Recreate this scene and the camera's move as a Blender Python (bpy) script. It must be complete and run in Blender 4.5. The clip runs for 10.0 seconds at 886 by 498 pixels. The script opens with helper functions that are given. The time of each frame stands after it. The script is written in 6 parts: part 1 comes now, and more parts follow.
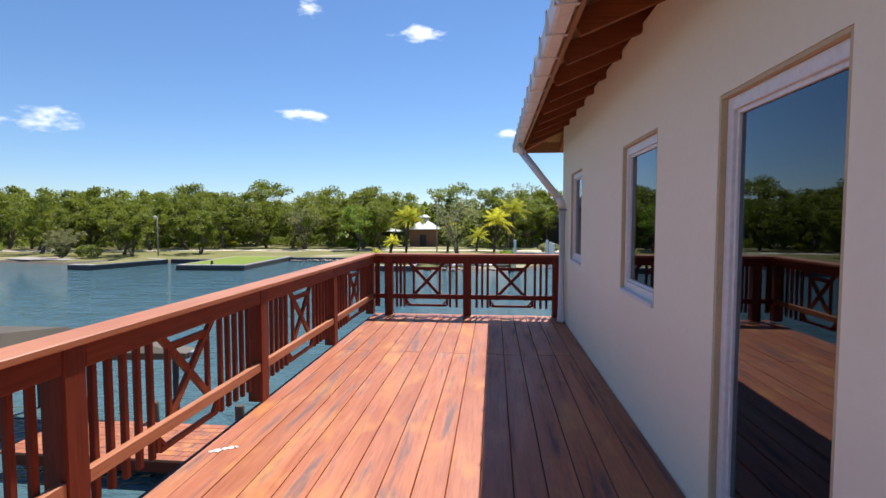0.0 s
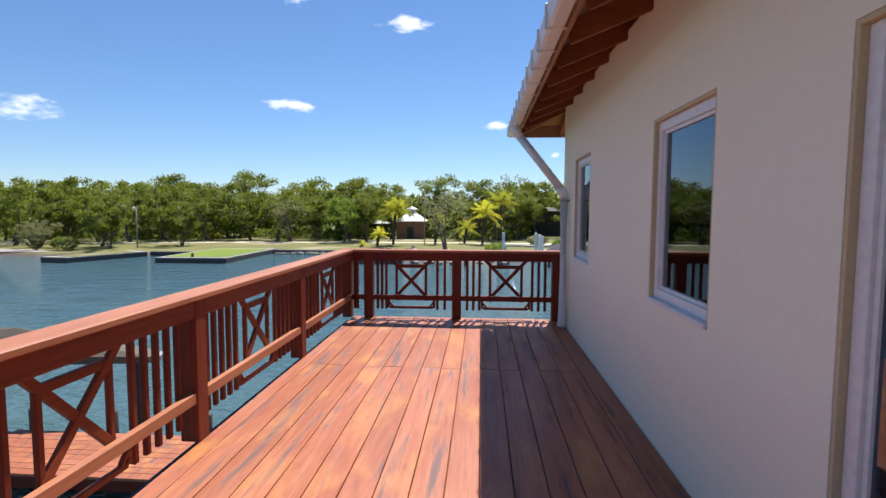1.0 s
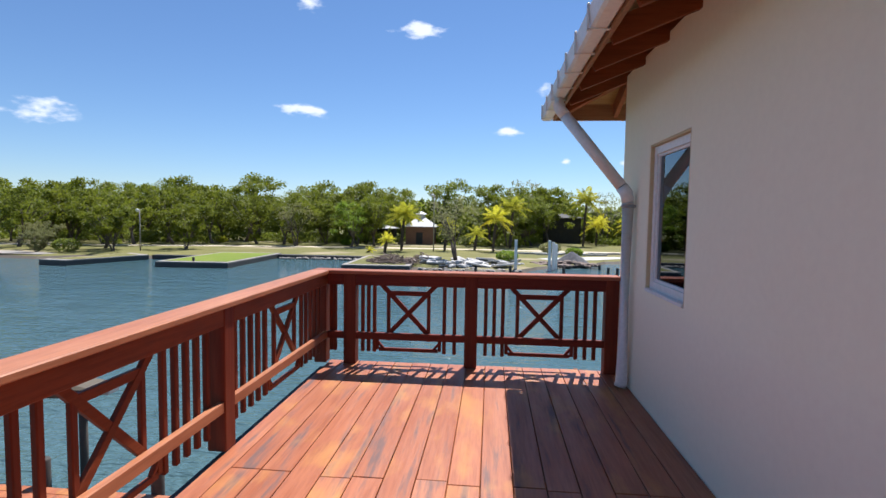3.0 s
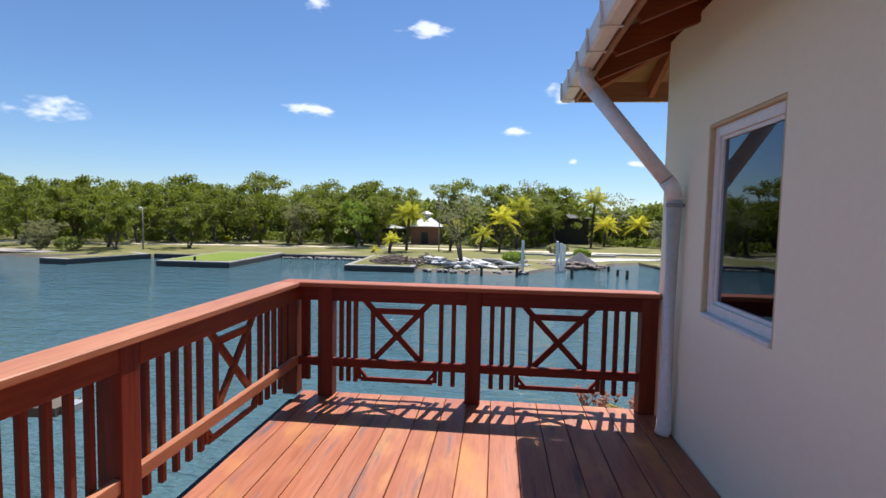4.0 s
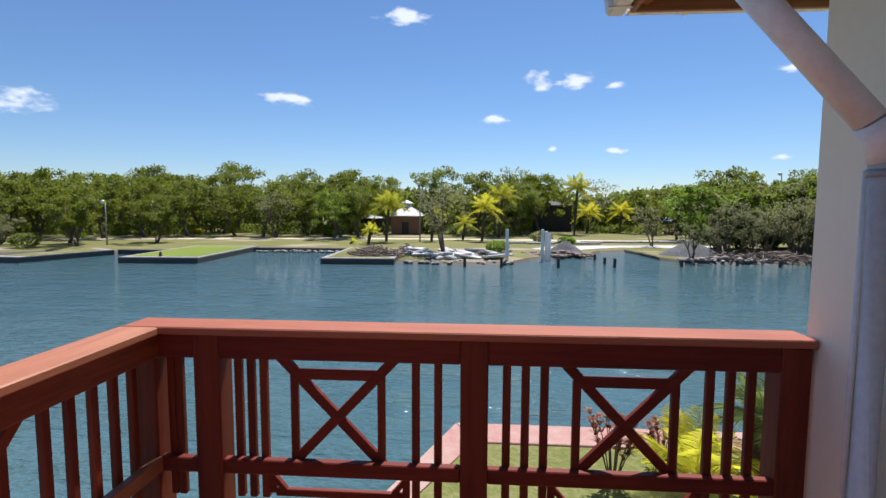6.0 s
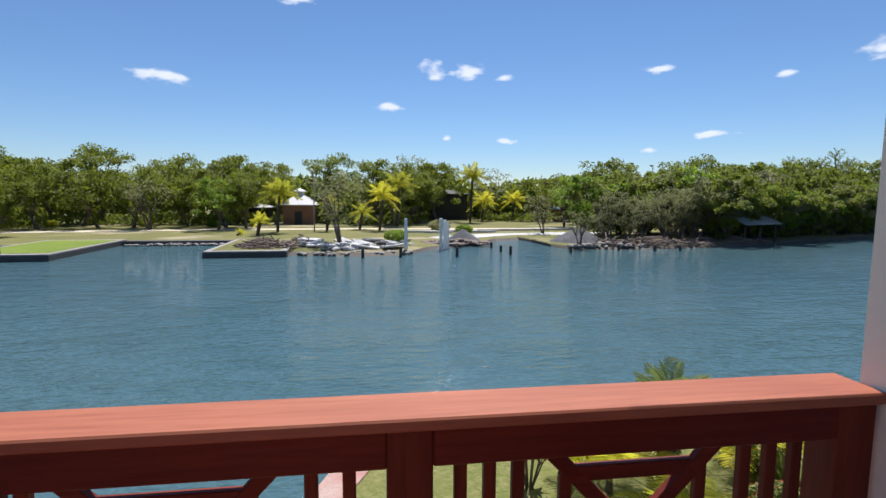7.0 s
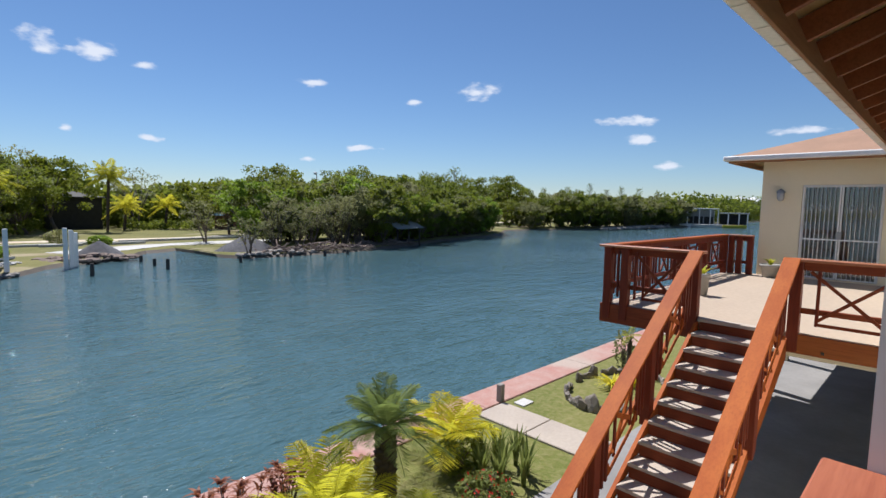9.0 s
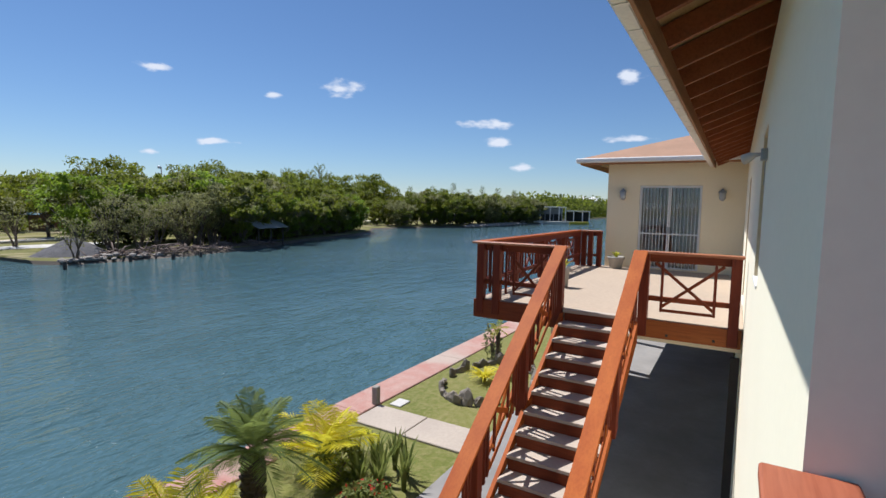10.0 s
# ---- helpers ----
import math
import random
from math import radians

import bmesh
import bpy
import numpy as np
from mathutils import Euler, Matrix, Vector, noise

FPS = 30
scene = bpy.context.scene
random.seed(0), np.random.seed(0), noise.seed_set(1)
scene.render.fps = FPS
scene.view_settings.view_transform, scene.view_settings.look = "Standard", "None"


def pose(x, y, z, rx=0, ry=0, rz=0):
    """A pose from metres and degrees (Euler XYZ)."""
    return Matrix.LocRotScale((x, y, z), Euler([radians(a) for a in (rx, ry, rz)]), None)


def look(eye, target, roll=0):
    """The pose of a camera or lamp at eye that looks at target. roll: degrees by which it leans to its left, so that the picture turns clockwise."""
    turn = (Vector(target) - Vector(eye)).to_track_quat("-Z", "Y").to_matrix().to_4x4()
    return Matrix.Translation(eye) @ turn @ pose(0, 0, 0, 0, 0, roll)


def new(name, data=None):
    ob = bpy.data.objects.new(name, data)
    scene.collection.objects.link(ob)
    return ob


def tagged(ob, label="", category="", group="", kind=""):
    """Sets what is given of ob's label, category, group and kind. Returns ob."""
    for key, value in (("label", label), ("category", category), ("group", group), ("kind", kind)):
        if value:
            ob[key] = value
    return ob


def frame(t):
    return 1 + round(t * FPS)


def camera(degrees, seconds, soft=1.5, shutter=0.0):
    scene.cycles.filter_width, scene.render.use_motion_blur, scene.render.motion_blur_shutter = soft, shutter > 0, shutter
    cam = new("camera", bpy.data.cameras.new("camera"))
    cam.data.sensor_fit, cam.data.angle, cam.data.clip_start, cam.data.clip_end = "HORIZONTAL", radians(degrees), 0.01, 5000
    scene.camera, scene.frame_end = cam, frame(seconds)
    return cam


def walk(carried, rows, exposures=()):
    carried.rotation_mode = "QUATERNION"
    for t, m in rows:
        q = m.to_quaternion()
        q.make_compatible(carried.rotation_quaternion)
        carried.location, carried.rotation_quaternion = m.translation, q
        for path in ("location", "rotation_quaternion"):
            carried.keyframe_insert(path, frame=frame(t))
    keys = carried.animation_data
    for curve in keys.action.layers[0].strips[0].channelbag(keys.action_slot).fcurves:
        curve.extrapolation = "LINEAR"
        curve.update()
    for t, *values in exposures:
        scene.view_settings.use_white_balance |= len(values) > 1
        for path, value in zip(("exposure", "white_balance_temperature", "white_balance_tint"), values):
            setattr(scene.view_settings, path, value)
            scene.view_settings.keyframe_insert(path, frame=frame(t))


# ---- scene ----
cam = camera(82.8, 10.0)
PATH = [
    (0, (-1.087, -8.131, 1.552), (-1.287, -6.144, 1.436), -0.0),
    (0.5, (-1.114, -7.71, 1.54), (-1.296, -5.723, 1.405), 0.1),
    (1, (-1.16, -7.246, 1.548), (-1.311, -5.257, 1.401), 0.2),
    (1.5, (-1.232, -6.73, 1.568), (-1.393, -4.741, 1.433), 0.3),
    (2, (-1.257, -6.213, 1.577), (-1.395, -4.223, 1.438), 0.5),
    (2.5, (-1.297, -5.732, 1.572), (-1.459, -3.743, 1.445), 0.6),
    (4, (-1.331, -4.254, 1.586), (-1.544, -2.27, 1.458), 1.1),
    (4.5, (-1.362, -3.779, 1.592), (-1.583, -1.796, 1.456), 0.8),
    (5, (-1.424, -3.335, 1.6), (-1.664, -1.355, 1.45), 0.5),
    (6.5, (-1.546, -1.863, 1.572), (-1.521, 0.128, 1.382), 0.2),
    (7, (-1.600, -1.420, 1.612), (-1.333, 0.550, 1.397), 0.3),
    (7.5, (-1.595, -1.060, 1.648), (-1.092, 0.863, 1.427), 0.0),
    (8, (-1.600, -0.710, 1.660), (-0.789, 1.106, 1.449), 0.1),
    (8.5, (-1.570, -0.370, 1.638), (-0.427, 1.259, 1.442), 0.6),
    (9, (-1.560, -0.100, 1.615), (-0.158, 1.316, 1.440), 1.1),
    (9.5, (-1.503, 0.094, 1.619), (0.096, 1.284, 1.452), 1.3),
    (10, (-1.403, 0.168, 1.595), (0.319, 1.171, 1.424), 1.2),
]
walk(cam, [(t, look(eye, at, roll)) for t, eye, at, roll in PATH], [(0.0, 0.85, 6000, 12), (2.5, 0.79, 6000, 12), (5.0, 0.7, 6000, 12), (7.0, 0.56, 6000, 12), (8.5, 0.44, 6000, 12), (10.0, 0.4, 6000, 12)])
SUN_DIR = Vector((0.14, 0.55, 1.0)).normalized()

# ---------------------------------------------------------------- world, sun
world = bpy.data.worlds.new("World")
scene.world = world
world.use_nodes = True
wn, wl = world.node_tree.nodes, world.node_tree.links
wbg = wn["Background"]
sky = wn.new("ShaderNodeTexSky")
sky.sky_type, sky.sun_disc = "NISHITA", False
sky.sun_elevation = math.asin(SUN_DIR.z)
sky.sun_rotation = math.atan2(SUN_DIR.x, SUN_DIR.y)
sky.air_density, sky.dust_density, sky.ozone_density = 1.0, 0.0, 7.0
wbg.inputs[1].default_value = 0.068
geo = wn.new("ShaderNodeTexCoord")
nz = wn.new("ShaderNodeTexNoise")
nz.inputs["Scale"].default_value, nz.inputs["Detail"].default_value = 26.0, 6.0
wmap = wn.new("ShaderNodeMapping")
wmap.inputs["Scale"].default_value = (1, 1, 2.2)
wl.new(geo.outputs["Generated"], wmap.inputs[0])
wl.new(wmap.outputs[0], nz.inputs["Vector"])
# small fair-weather clouds: direction, half width, half height
CLOUDS = [
    (-0.142, 0.929, 0.340, 0.045, 0.015), (-0.347, 0.918, 0.194, 0.040, 0.014), (0.174, 0.957, 0.230, 0.038, 0.015),
    (0.112, 0.966, 0.234, 0.025, 0.019), (0.242, 0.945, 0.219, 0.020, 0.008), (0.489, 0.845, 0.219, 0.031, 0.010),
    (0.029, 0.986, 0.165, 0.027, 0.009), (0.138, 0.984, 0.109, 0.011, 0.006), (0.253, 0.962, 0.103, 0.024, 0.007),
    (0.581, 0.807, 0.106, 0.040, 0.008), (0.493, 0.866, 0.083, 0.015, 0.006), (-0.684, 0.713, 0.153, 0.047, 0.019),
    (-0.322, 0.872, 0.369, 0.031, 0.020), (0.726, 0.653, 0.214, 0.048, 0.016), (0.645, 0.739, 0.194, 0.021, 0.007),
    (0.891, 0.426, 0.157, 0.064, 0.011), (0.906, 0.404, 0.125, 0.028, 0.010), (0.927, 0.367, 0.076, 0.033, 0.008),
    (0.955, 0.182, 0.234, 0.025, 0.014), (0.975, 0.183, 0.128, 0.039, 0.007),
]
low = None
for cx, cy, cz, cw, ch in CLOUDS:
    sub = wn.new("ShaderNodeVectorMath")
    sub.operation = "SUBTRACT"
    sub.inputs[1].default_value = (cx, cy, cz)
    wl.new(geo.outputs["Generated"], sub.inputs[0])
    mul = wn.new("ShaderNodeVectorMath")
    mul.operation = "MULTIPLY"
    mul.inputs[1].default_value = (1.15 / cw, 1.15 / cw, 1.15 / ch)
    wl.new(sub.outputs[0], mul.inputs[0])
    ln = wn.new("ShaderNodeVectorMath")
    ln.operation = "LENGTH"
    wl.new(mul.outputs[0], ln.inputs[0])
    if low is None:
        low = ln.outputs["Value"]
    else:
        mn = wn.new("ShaderNodeMath")
        mn.operation = "MINIMUM"
        wl.new(low, mn.inputs[0])
        wl.new(ln.outputs["Value"], mn.inputs[1])
        low = mn.outputs[0]
nmul = wn.new("ShaderNodeMath")
nmul.operation, nmul.inputs[1].default_value = "MULTIPLY_ADD", 3.4
nmul.inputs[2].default_value = -1.7
wl.new(nz.outputs[0], nmul.inputs[0])
nadd = wn.new("ShaderNodeMath")
wl.new(low, nadd.inputs[0])
wl.new(nmul.outputs[0], nadd.inputs[1])
ramp = wn.new("ShaderNodeMapRange")
ramp.interpolation_type = "SMOOTHSTEP"
for i, v in ((1, 1.15), (2, 0.15), (3, 0.0), (4, 0.95)):
    ramp.inputs[i].default_value = v
wl.new(nadd.outputs[0], ramp.inputs[0])
cmix = wn.new("ShaderNodeMix")
cmix.data_type = "RGBA"
cmix.inputs[7].default_value = (9.0, 9.3, 9.8, 1)
wl.new(ramp.outputs[0], cmix.inputs[0])
wl.new(sky.outputs[0], cmix.inputs[6])
wl.new(cmix.outputs[2], wbg.inputs[0])

sun_data = bpy.data.lights.new("sun", "SUN")
sun_data.energy, sun_data.angle, sun_data.color = 4.9, radians(0.53), (1.0, 0.95, 0.87)
new("sun", sun_data).matrix_world = look(SUN_DIR * 50, (0, 0, 0))


# ---------------------------------------------------------------- materials
class M:
    """A node material under construction."""

    def __init__(self, name, rough=0.6, spec=0.5):
        self.mat = bpy.data.materials.new(name)
        self.mat.use_nodes = True
        self.t = self.mat.node_tree
        self.b = self.t.nodes["Principled BSDF"]
        self.b.inputs["Roughness"].default_value = rough
        self.b.inputs["Specular IOR Level"].default_value = spec
        self.co = self.t.nodes.new("ShaderNodeTexCoord")
        self.geo = self.t.nodes.new("ShaderNodeNewGeometry")
        self.info = self.t.nodes.new("ShaderNodeObjectInfo")

    def node(self, kind):
        return self.t.nodes.new(kind)

    def link(self, a, b):
        self.t.links.new(a, b)

    def noise(self, scale, stretch=(1, 1, 1), detail=4.0, rough=0.55, shift=False, world=True):
        mp = self.node("ShaderNodeMapping")
        mp.inputs["Scale"].default_value = stretch
        self.link(self.geo.outputs["Position"] if world else self.co.outputs["Object"], mp.inputs[0])
        if shift:
            mulv = self.node("ShaderNodeMath")
            mulv.operation, mulv.inputs[1].default_value = "MULTIPLY", 37.0
            self.link(self.info.outputs["Random"], mulv.inputs[0])
            cmb = self.node("ShaderNodeCombineXYZ")
            for i in range(3):
                self.link(mulv.outputs[0], cmb.inputs[i])
            self.link(cmb.outputs[0], mp.inputs["Location"])
        n = self.node("ShaderNodeTexNoise")
        n.inputs["Scale"].default_value, n.inputs["Detail"].default_value, n.inputs["Roughness"].default_value = scale, detail, rough
        self.link(mp.outputs[0], n.inputs["Vector"])
        return n.outputs[0]

    def span(self, value, a, b, lo=0.0, hi=1.0):
        r = self.node("ShaderNodeMapRange")
        for i, v in ((1, a), (2, b), (3, lo), (4, hi)):
            r.inputs[i].default_value = v
        self.link(value, r.inputs[0])
        return r.outputs[0]

    def mix(self, fac, a, b, kind="MIX"):
        m = self.node("ShaderNodeMix")
        m.data_type, m.blend_type = "RGBA", kind
        for sock, v in ((m.inputs[0], fac), (m.inputs[6], a), (m.inputs[7], b)):
            if isinstance(v, (int, float)):
                sock.default_value = v
            elif isinstance(v, tuple):
                sock.default_value = (*v, 1)
            else:
                self.link(v, sock)
        return m.outputs[2]

    def color(self, v):
        self.link(v, self.b.inputs["Base Color"])
        return self

    def bump(self, h, strength=0.3, dist=0.01):
        bp = self.node("ShaderNodeBump")
        bp.inputs["Strength"].default_value, bp.inputs["Distance"].default_value = strength, dist
        self.link(h, bp.inputs["Height"])
        self.link(bp.outputs[0], self.b.inputs["Normal"])
        return self

    def rough(self, v):
        self.link(v, self.b.inputs["Roughness"])
        return self


def plain(name, a, b, scale=3.0, rough=0.6, bump=0.15, spec=0.5, stretch=(1, 1, 1), dist=0.006, fine=14.0, vary=0.0, grit=0.35):
    """Two tones mixed by broad and fine noise, with a fine relief."""
    m = M(name, rough, spec)
    f = m.noise(scale, stretch)
    g = m.noise(scale * fine, stretch, 3.0)
    c = m.mix(m.span(f, 0.3, 0.7), a, b)
    c = m.mix(m.span(g, 0.35, 0.75, 0.0, grit), c, tuple(x * 0.62 for x in a))
    if vary:
        c = m.mix(m.span(m.info.outputs["Random"], 0, 1, 0, vary), c, tuple(x * 0.5 for x in a))
    return m.color(c).bump(g, bump, dist).mat


def wood_mat(name, a, b, dark, axis, rough=0.55, worn=None, spec=0.2, depth=0.6):
    """Stained timber with grain along one axis (0, 1, 2)."""
    m = M(name, rough, spec)
    st = [14.0, 14.0, 14.0]
    st[axis] = 0.9
    grain = m.noise(3.2, tuple(st), 6.0, 0.65, True)
    st2 = [4.0, 4.0, 4.0]
    st2[axis] = 0.7
    broad = m.noise(1.1, tuple(st2), 3.0, 0.5, True)
    c = m.mix(m.span(broad, 0.3, 0.7), a, b)
    c = m.mix(m.span(grain, 0.42, 0.75, 0.0, depth), c, dark)
    c = m.mix(m.span(m.info.outputs["Random"], 0, 1, 0.0, 0.28), c, dark)
    if worn:
        st3 = [13.0, 13.0, 13.0]
        st3[axis] = 1.1
        w = m.noise(0.85, tuple(st3), 5.0, 0.6, True)
        c = m.mix(m.span(w, 0.56, 0.66, 0.0, 0.7), c, worn)
        o = m.noise(1.3, (2.4, 1.0, 1.0), 4.0, 0.6, True)
        c = m.mix(m.span(o, 0.53, 0.7, 0.0, 0.7), c, tuple(min(1.0, x * k) for x, k in zip(a, (1.35, 2.0, 1.3))))
        m.rough(m.span(w, 0.45, 0.75, rough, rough + 0.25))
    return m.color(c).bump(grain, 0.25, 0.004).mat


# x and z: the railing's shaded look is put into a darker tone
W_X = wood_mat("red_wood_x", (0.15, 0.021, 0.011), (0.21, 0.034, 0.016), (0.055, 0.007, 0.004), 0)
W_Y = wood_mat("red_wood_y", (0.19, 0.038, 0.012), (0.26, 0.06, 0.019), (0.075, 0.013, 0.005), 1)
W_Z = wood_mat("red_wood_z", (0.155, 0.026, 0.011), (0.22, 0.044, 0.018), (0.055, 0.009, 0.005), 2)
# sunlit caps and lower rail, same timber with sun glare in the colour
W_LIT_X = wood_mat("cap_wood_x", (0.34, 0.105, 0.054), (0.42, 0.152, 0.08), (0.18, 0.042, 0.022), 0, 0.55)
W_LIT_Y = wood_mat("cap_wood_y", (0.4, 0.145, 0.062), (0.5, 0.21, 0.1), (0.2, 0.055, 0.022), 1, 0.45, None, 0.4)
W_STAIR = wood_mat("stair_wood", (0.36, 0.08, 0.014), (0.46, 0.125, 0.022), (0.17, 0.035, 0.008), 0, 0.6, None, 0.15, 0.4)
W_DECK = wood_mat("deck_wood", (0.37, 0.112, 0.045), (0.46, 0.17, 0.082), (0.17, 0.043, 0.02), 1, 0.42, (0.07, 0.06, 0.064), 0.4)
W_BEAM = wood_mat("beam_wood", (0.30, 0.085, 0.02), (0.38, 0.12, 0.03), (0.13, 0.03, 0.01), 1, 0.5)
W_RAFT = wood_mat("rafter_wood", (0.25, 0.078, 0.03), (0.31, 0.105, 0.042), (0.12, 0.034, 0.014), 0, 0.6)
W_FASC = wood_mat("fascia_wood", (0.33, 0.16, 0.075), (0.38, 0.2, 0.1), (0.2, 0.085, 0.035), 0, 0.6)
W_SOFF = wood_mat("soffit_board", (0.34, 0.2, 0.085), (0.38, 0.24, 0.11), (0.22, 0.11, 0.04), 0, 0.6)
WALL = plain("cream_render", (0.9, 0.855, 0.675), (0.875, 0.83, 0.65), 0.8, 0.85, 0.07, 0.2, dist=0.004, fine=25, grit=0.08)
WALL_TERRACE = plain("yellow_render", (0.84, 0.74, 0.53), (0.81, 0.71, 0.5), 0.8, 0.85, 0.07, 0.2, dist=0.004, fine=25, grit=0.08)
TRIM = plain("sand_reveal", (0.62, 0.5, 0.3), (0.56, 0.45, 0.27), 3.0, 0.8, 0.2)
PVC = plain("white_plastic", (0.8, 0.79, 0.77), (0.76, 0.75, 0.73), 2.0, 0.4, 0.03)
GUTTER = plain("gutter_plastic", (0.8, 0.75, 0.69), (0.76, 0.7, 0.64), 2.0, 0.45, 0.05)
TERRACE = plain("terrace_concrete", (0.45, 0.355, 0.265), (0.42, 0.33, 0.245), 0.9, 0.85, 0.2)
TREAD = plain("tread_concrete", (0.5, 0.42, 0.345), (0.43, 0.36, 0.29), 2.0, 0.85, 0.2)
YARD = plain("yard_concrete", (0.3, 0.285, 0.27), (0.2, 0.19, 0.18), 0.7, 0.85, 0.2)
SLAB = plain("path_concrete", (0.46, 0.39, 0.32), (0.38, 0.32, 0.265), 1.2, 0.9, 0.3)
sw = M("red_oxide_concrete", 0.85, 0.3)
sw_big, sw_mid, sw_fine = sw.noise(0.33, (1, 0.6, 1), 3.0), sw.noise(2.6, (1, 1, 1), 6.0, 0.7), sw.noise(26.0, (1, 1, 1), 4.0)
sw_c = sw.mix(sw.span(sw_mid, 0.36, 0.66), (0.39, 0.185, 0.15), (0.43, 0.28, 0.235))
sw_c = sw.mix(sw.span(sw_big, 0.46, 0.6, 0.0, 0.8), sw_c, (0.43, 0.36, 0.3))
sw_c = sw.mix(sw.span(sw_fine, 0.5, 0.75, 0.0, 0.6), sw_c, (0.2, 0.13, 0.11))
SEAWALL = sw.color(sw_c).bump(sw_mid, 0.7, 0.03).mat
STONE = plain("dark_stone", (0.2, 0.17, 0.14), (0.3, 0.26, 0.21), 4.0, 0.9, 0.6, dist=0.03)
PALE = plain("pale_concrete", (0.58, 0.56, 0.53), (0.42, 0.4, 0.375), 1.2, 0.85, 0.3)
DARKCONC = plain("wet_dark_concrete", (0.045, 0.042, 0.045), (0.07, 0.065, 0.06), 1.5, 0.6, 0.4)
RIM = plain("weathered_rim", (0.34, 0.3, 0.26), (0.24, 0.22, 0.2), 0.8, 0.9, 0.3)
GRAVEL = plain("grey_gravel", (0.15, 0.146, 0.15), (0.105, 0.1, 0.105), 2.2, 0.95, 0.8, dist=0.06)
BRUSH = plain("dry_brushwood", (0.26, 0.19, 0.15), (0.17, 0.13, 0.11), 6.0, 0.9, 0.5)
SANDM = plain("pale_sand", (0.62, 0.53, 0.4), (0.55, 0.46, 0.34), 0.4, 0.95, 0.3)
BARK = plain("bark", (0.11, 0.085, 0.065), (0.16, 0.125, 0.1), 3.0, 0.95, 0.8, dist=0.02)
PALMBARK = plain("palm_bark", (0.13, 0.1, 0.078), (0.06, 0.046, 0.036), 5.0, 0.95, 0.8, stretch=(1, 1, 4), dist=0.02)
PILING = plain("dark_piling", (0.05, 0.042, 0.036), (0.08, 0.066, 0.055), 4.0, 0.85, 0.5)
HUTWALL = plain("brown_board", (0.24, 0.12, 0.07), (0.2, 0.1, 0.06), 2.0, 0.8, 0.2)
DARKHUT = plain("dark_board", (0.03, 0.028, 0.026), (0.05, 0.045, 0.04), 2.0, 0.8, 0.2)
METAL = plain("galvanised_sheet", (0.68, 0.66, 0.64), (0.58, 0.55, 0.52), 1.2, 0.5, 0.2)
GREYM = plain("grey_metal", (0.32, 0.33, 0.34), (0.26, 0.27, 0.28), 3.0, 0.45, 0.1)
SHINGLE = plain("tan_shingle", (0.4, 0.235, 0.15), (0.32, 0.19, 0.12), 1.5, 0.9, 0.5, dist=0.02, fine=18)
TERRACOTTA = plain("grey_pot", (0.42, 0.4, 0.36), (0.34, 0.32, 0.29), 6.0, 0.85, 0.3)
# near-black, so the unlit room's darkness sits in the colour
ROOM = plain("unlit_interior", (0.03, 0.03, 0.032), (0.022, 0.022, 0.024), 1.0, 0.9, 0.1)
CURTAIN = plain("brown_curtain", (0.5, 0.39, 0.3), (0.4, 0.3, 0.22), 3.0, 0.9, 0.2)
TARP = plain("olive_brown_canvas", (0.1, 0.078, 0.048), (0.075, 0.058, 0.036), 1.0, 0.7, 0.2)
YELLOWHULL = plain("yellow_hull", (0.6, 0.47, 0.04), (0.55, 0.43, 0.04), 2.0, 0.4, 0.05)
BLUEM = plain("blue_sheet", (0.05, 0.16, 0.24), (0.06, 0.19, 0.28), 2.0, 0.5, 0.1)


def leaf_mat(name, a, b, sap=0.35):
    m = M(name, 0.55, 0.35)
    f = m.span(m.geo.outputs["Random Per Island"], 0, 1)
    c = m.mix(f, a, b)
    c = m.mix(m.span(m.info.outputs["Random"], 0, 1, 0, 0.4), c, tuple(x * 0.6 for x in a))
    big = m.noise(0.35, (1, 1, 1), 2.0)
    c = m.mix(m.span(big, 0.35, 0.7, 0, 0.35), c, tuple(min(1, x * k) for x, k in zip(b, (1.4, 1.15, 0.8))))
    m.color(c)
    tr = m.node("ShaderNodeBsdfTranslucent")
    m.link(m.mix(0.5, c, tuple(min(1, x * 1.5) for x in b)), tr.inputs[0])
    ms = m.node("ShaderNodeMixShader")
    ms.inputs[0].default_value = sap
    m.link(m.b.outputs[0], ms.inputs[1])
    m.link(tr.outputs[0], ms.inputs[2])
    m.link(ms.outputs[0], m.t.nodes["Material Output"].inputs[0])
    return m.mat


LEAF = leaf_mat("tree_leaves", (0.068, 0.1, 0.01), (0.185, 0.215, 0.018), 0.48)
LEAF_DARK = leaf_mat("mangrove_leaves", (0.076, 0.112, 0.016), (0.19, 0.225, 0.03), 0.52)
LEAF_DRY = leaf_mat("sparse_leaves", (0.14, 0.155, 0.06), (0.235, 0.24, 0.1), 0.5)
LEAF_BRIGHT = leaf_mat("bright_leaves", (0.12, 0.2, 0.018), (0.22, 0.31, 0.03), 0.5)
PALM_YEL = leaf_mat("yellow_frond", (0.46, 0.44, 0.03), (0.74, 0.66, 0.06), 0.5)
PALM_LIME = leaf_mat("lime_frond", (0.26, 0.31, 0.03), (0.46, 0.45, 0.04), 0.5)
PALM_GRN = leaf_mat("green_frond", (0.1, 0.16, 0.04), (0.24, 0.3, 0.09), 0.4)
CROTON = leaf_mat("croton_leaves", (0.13, 0.032, 0.02), (0.34, 0.13, 0.06))
SWORD = leaf_mat("sword_leaves", (0.1, 0.15, 0.03), (0.24, 0.27, 0.07))
FLOWER = leaf_mat("red_flowers", (0.5, 0.03, 0.015), (0.65, 0.06, 0.03))


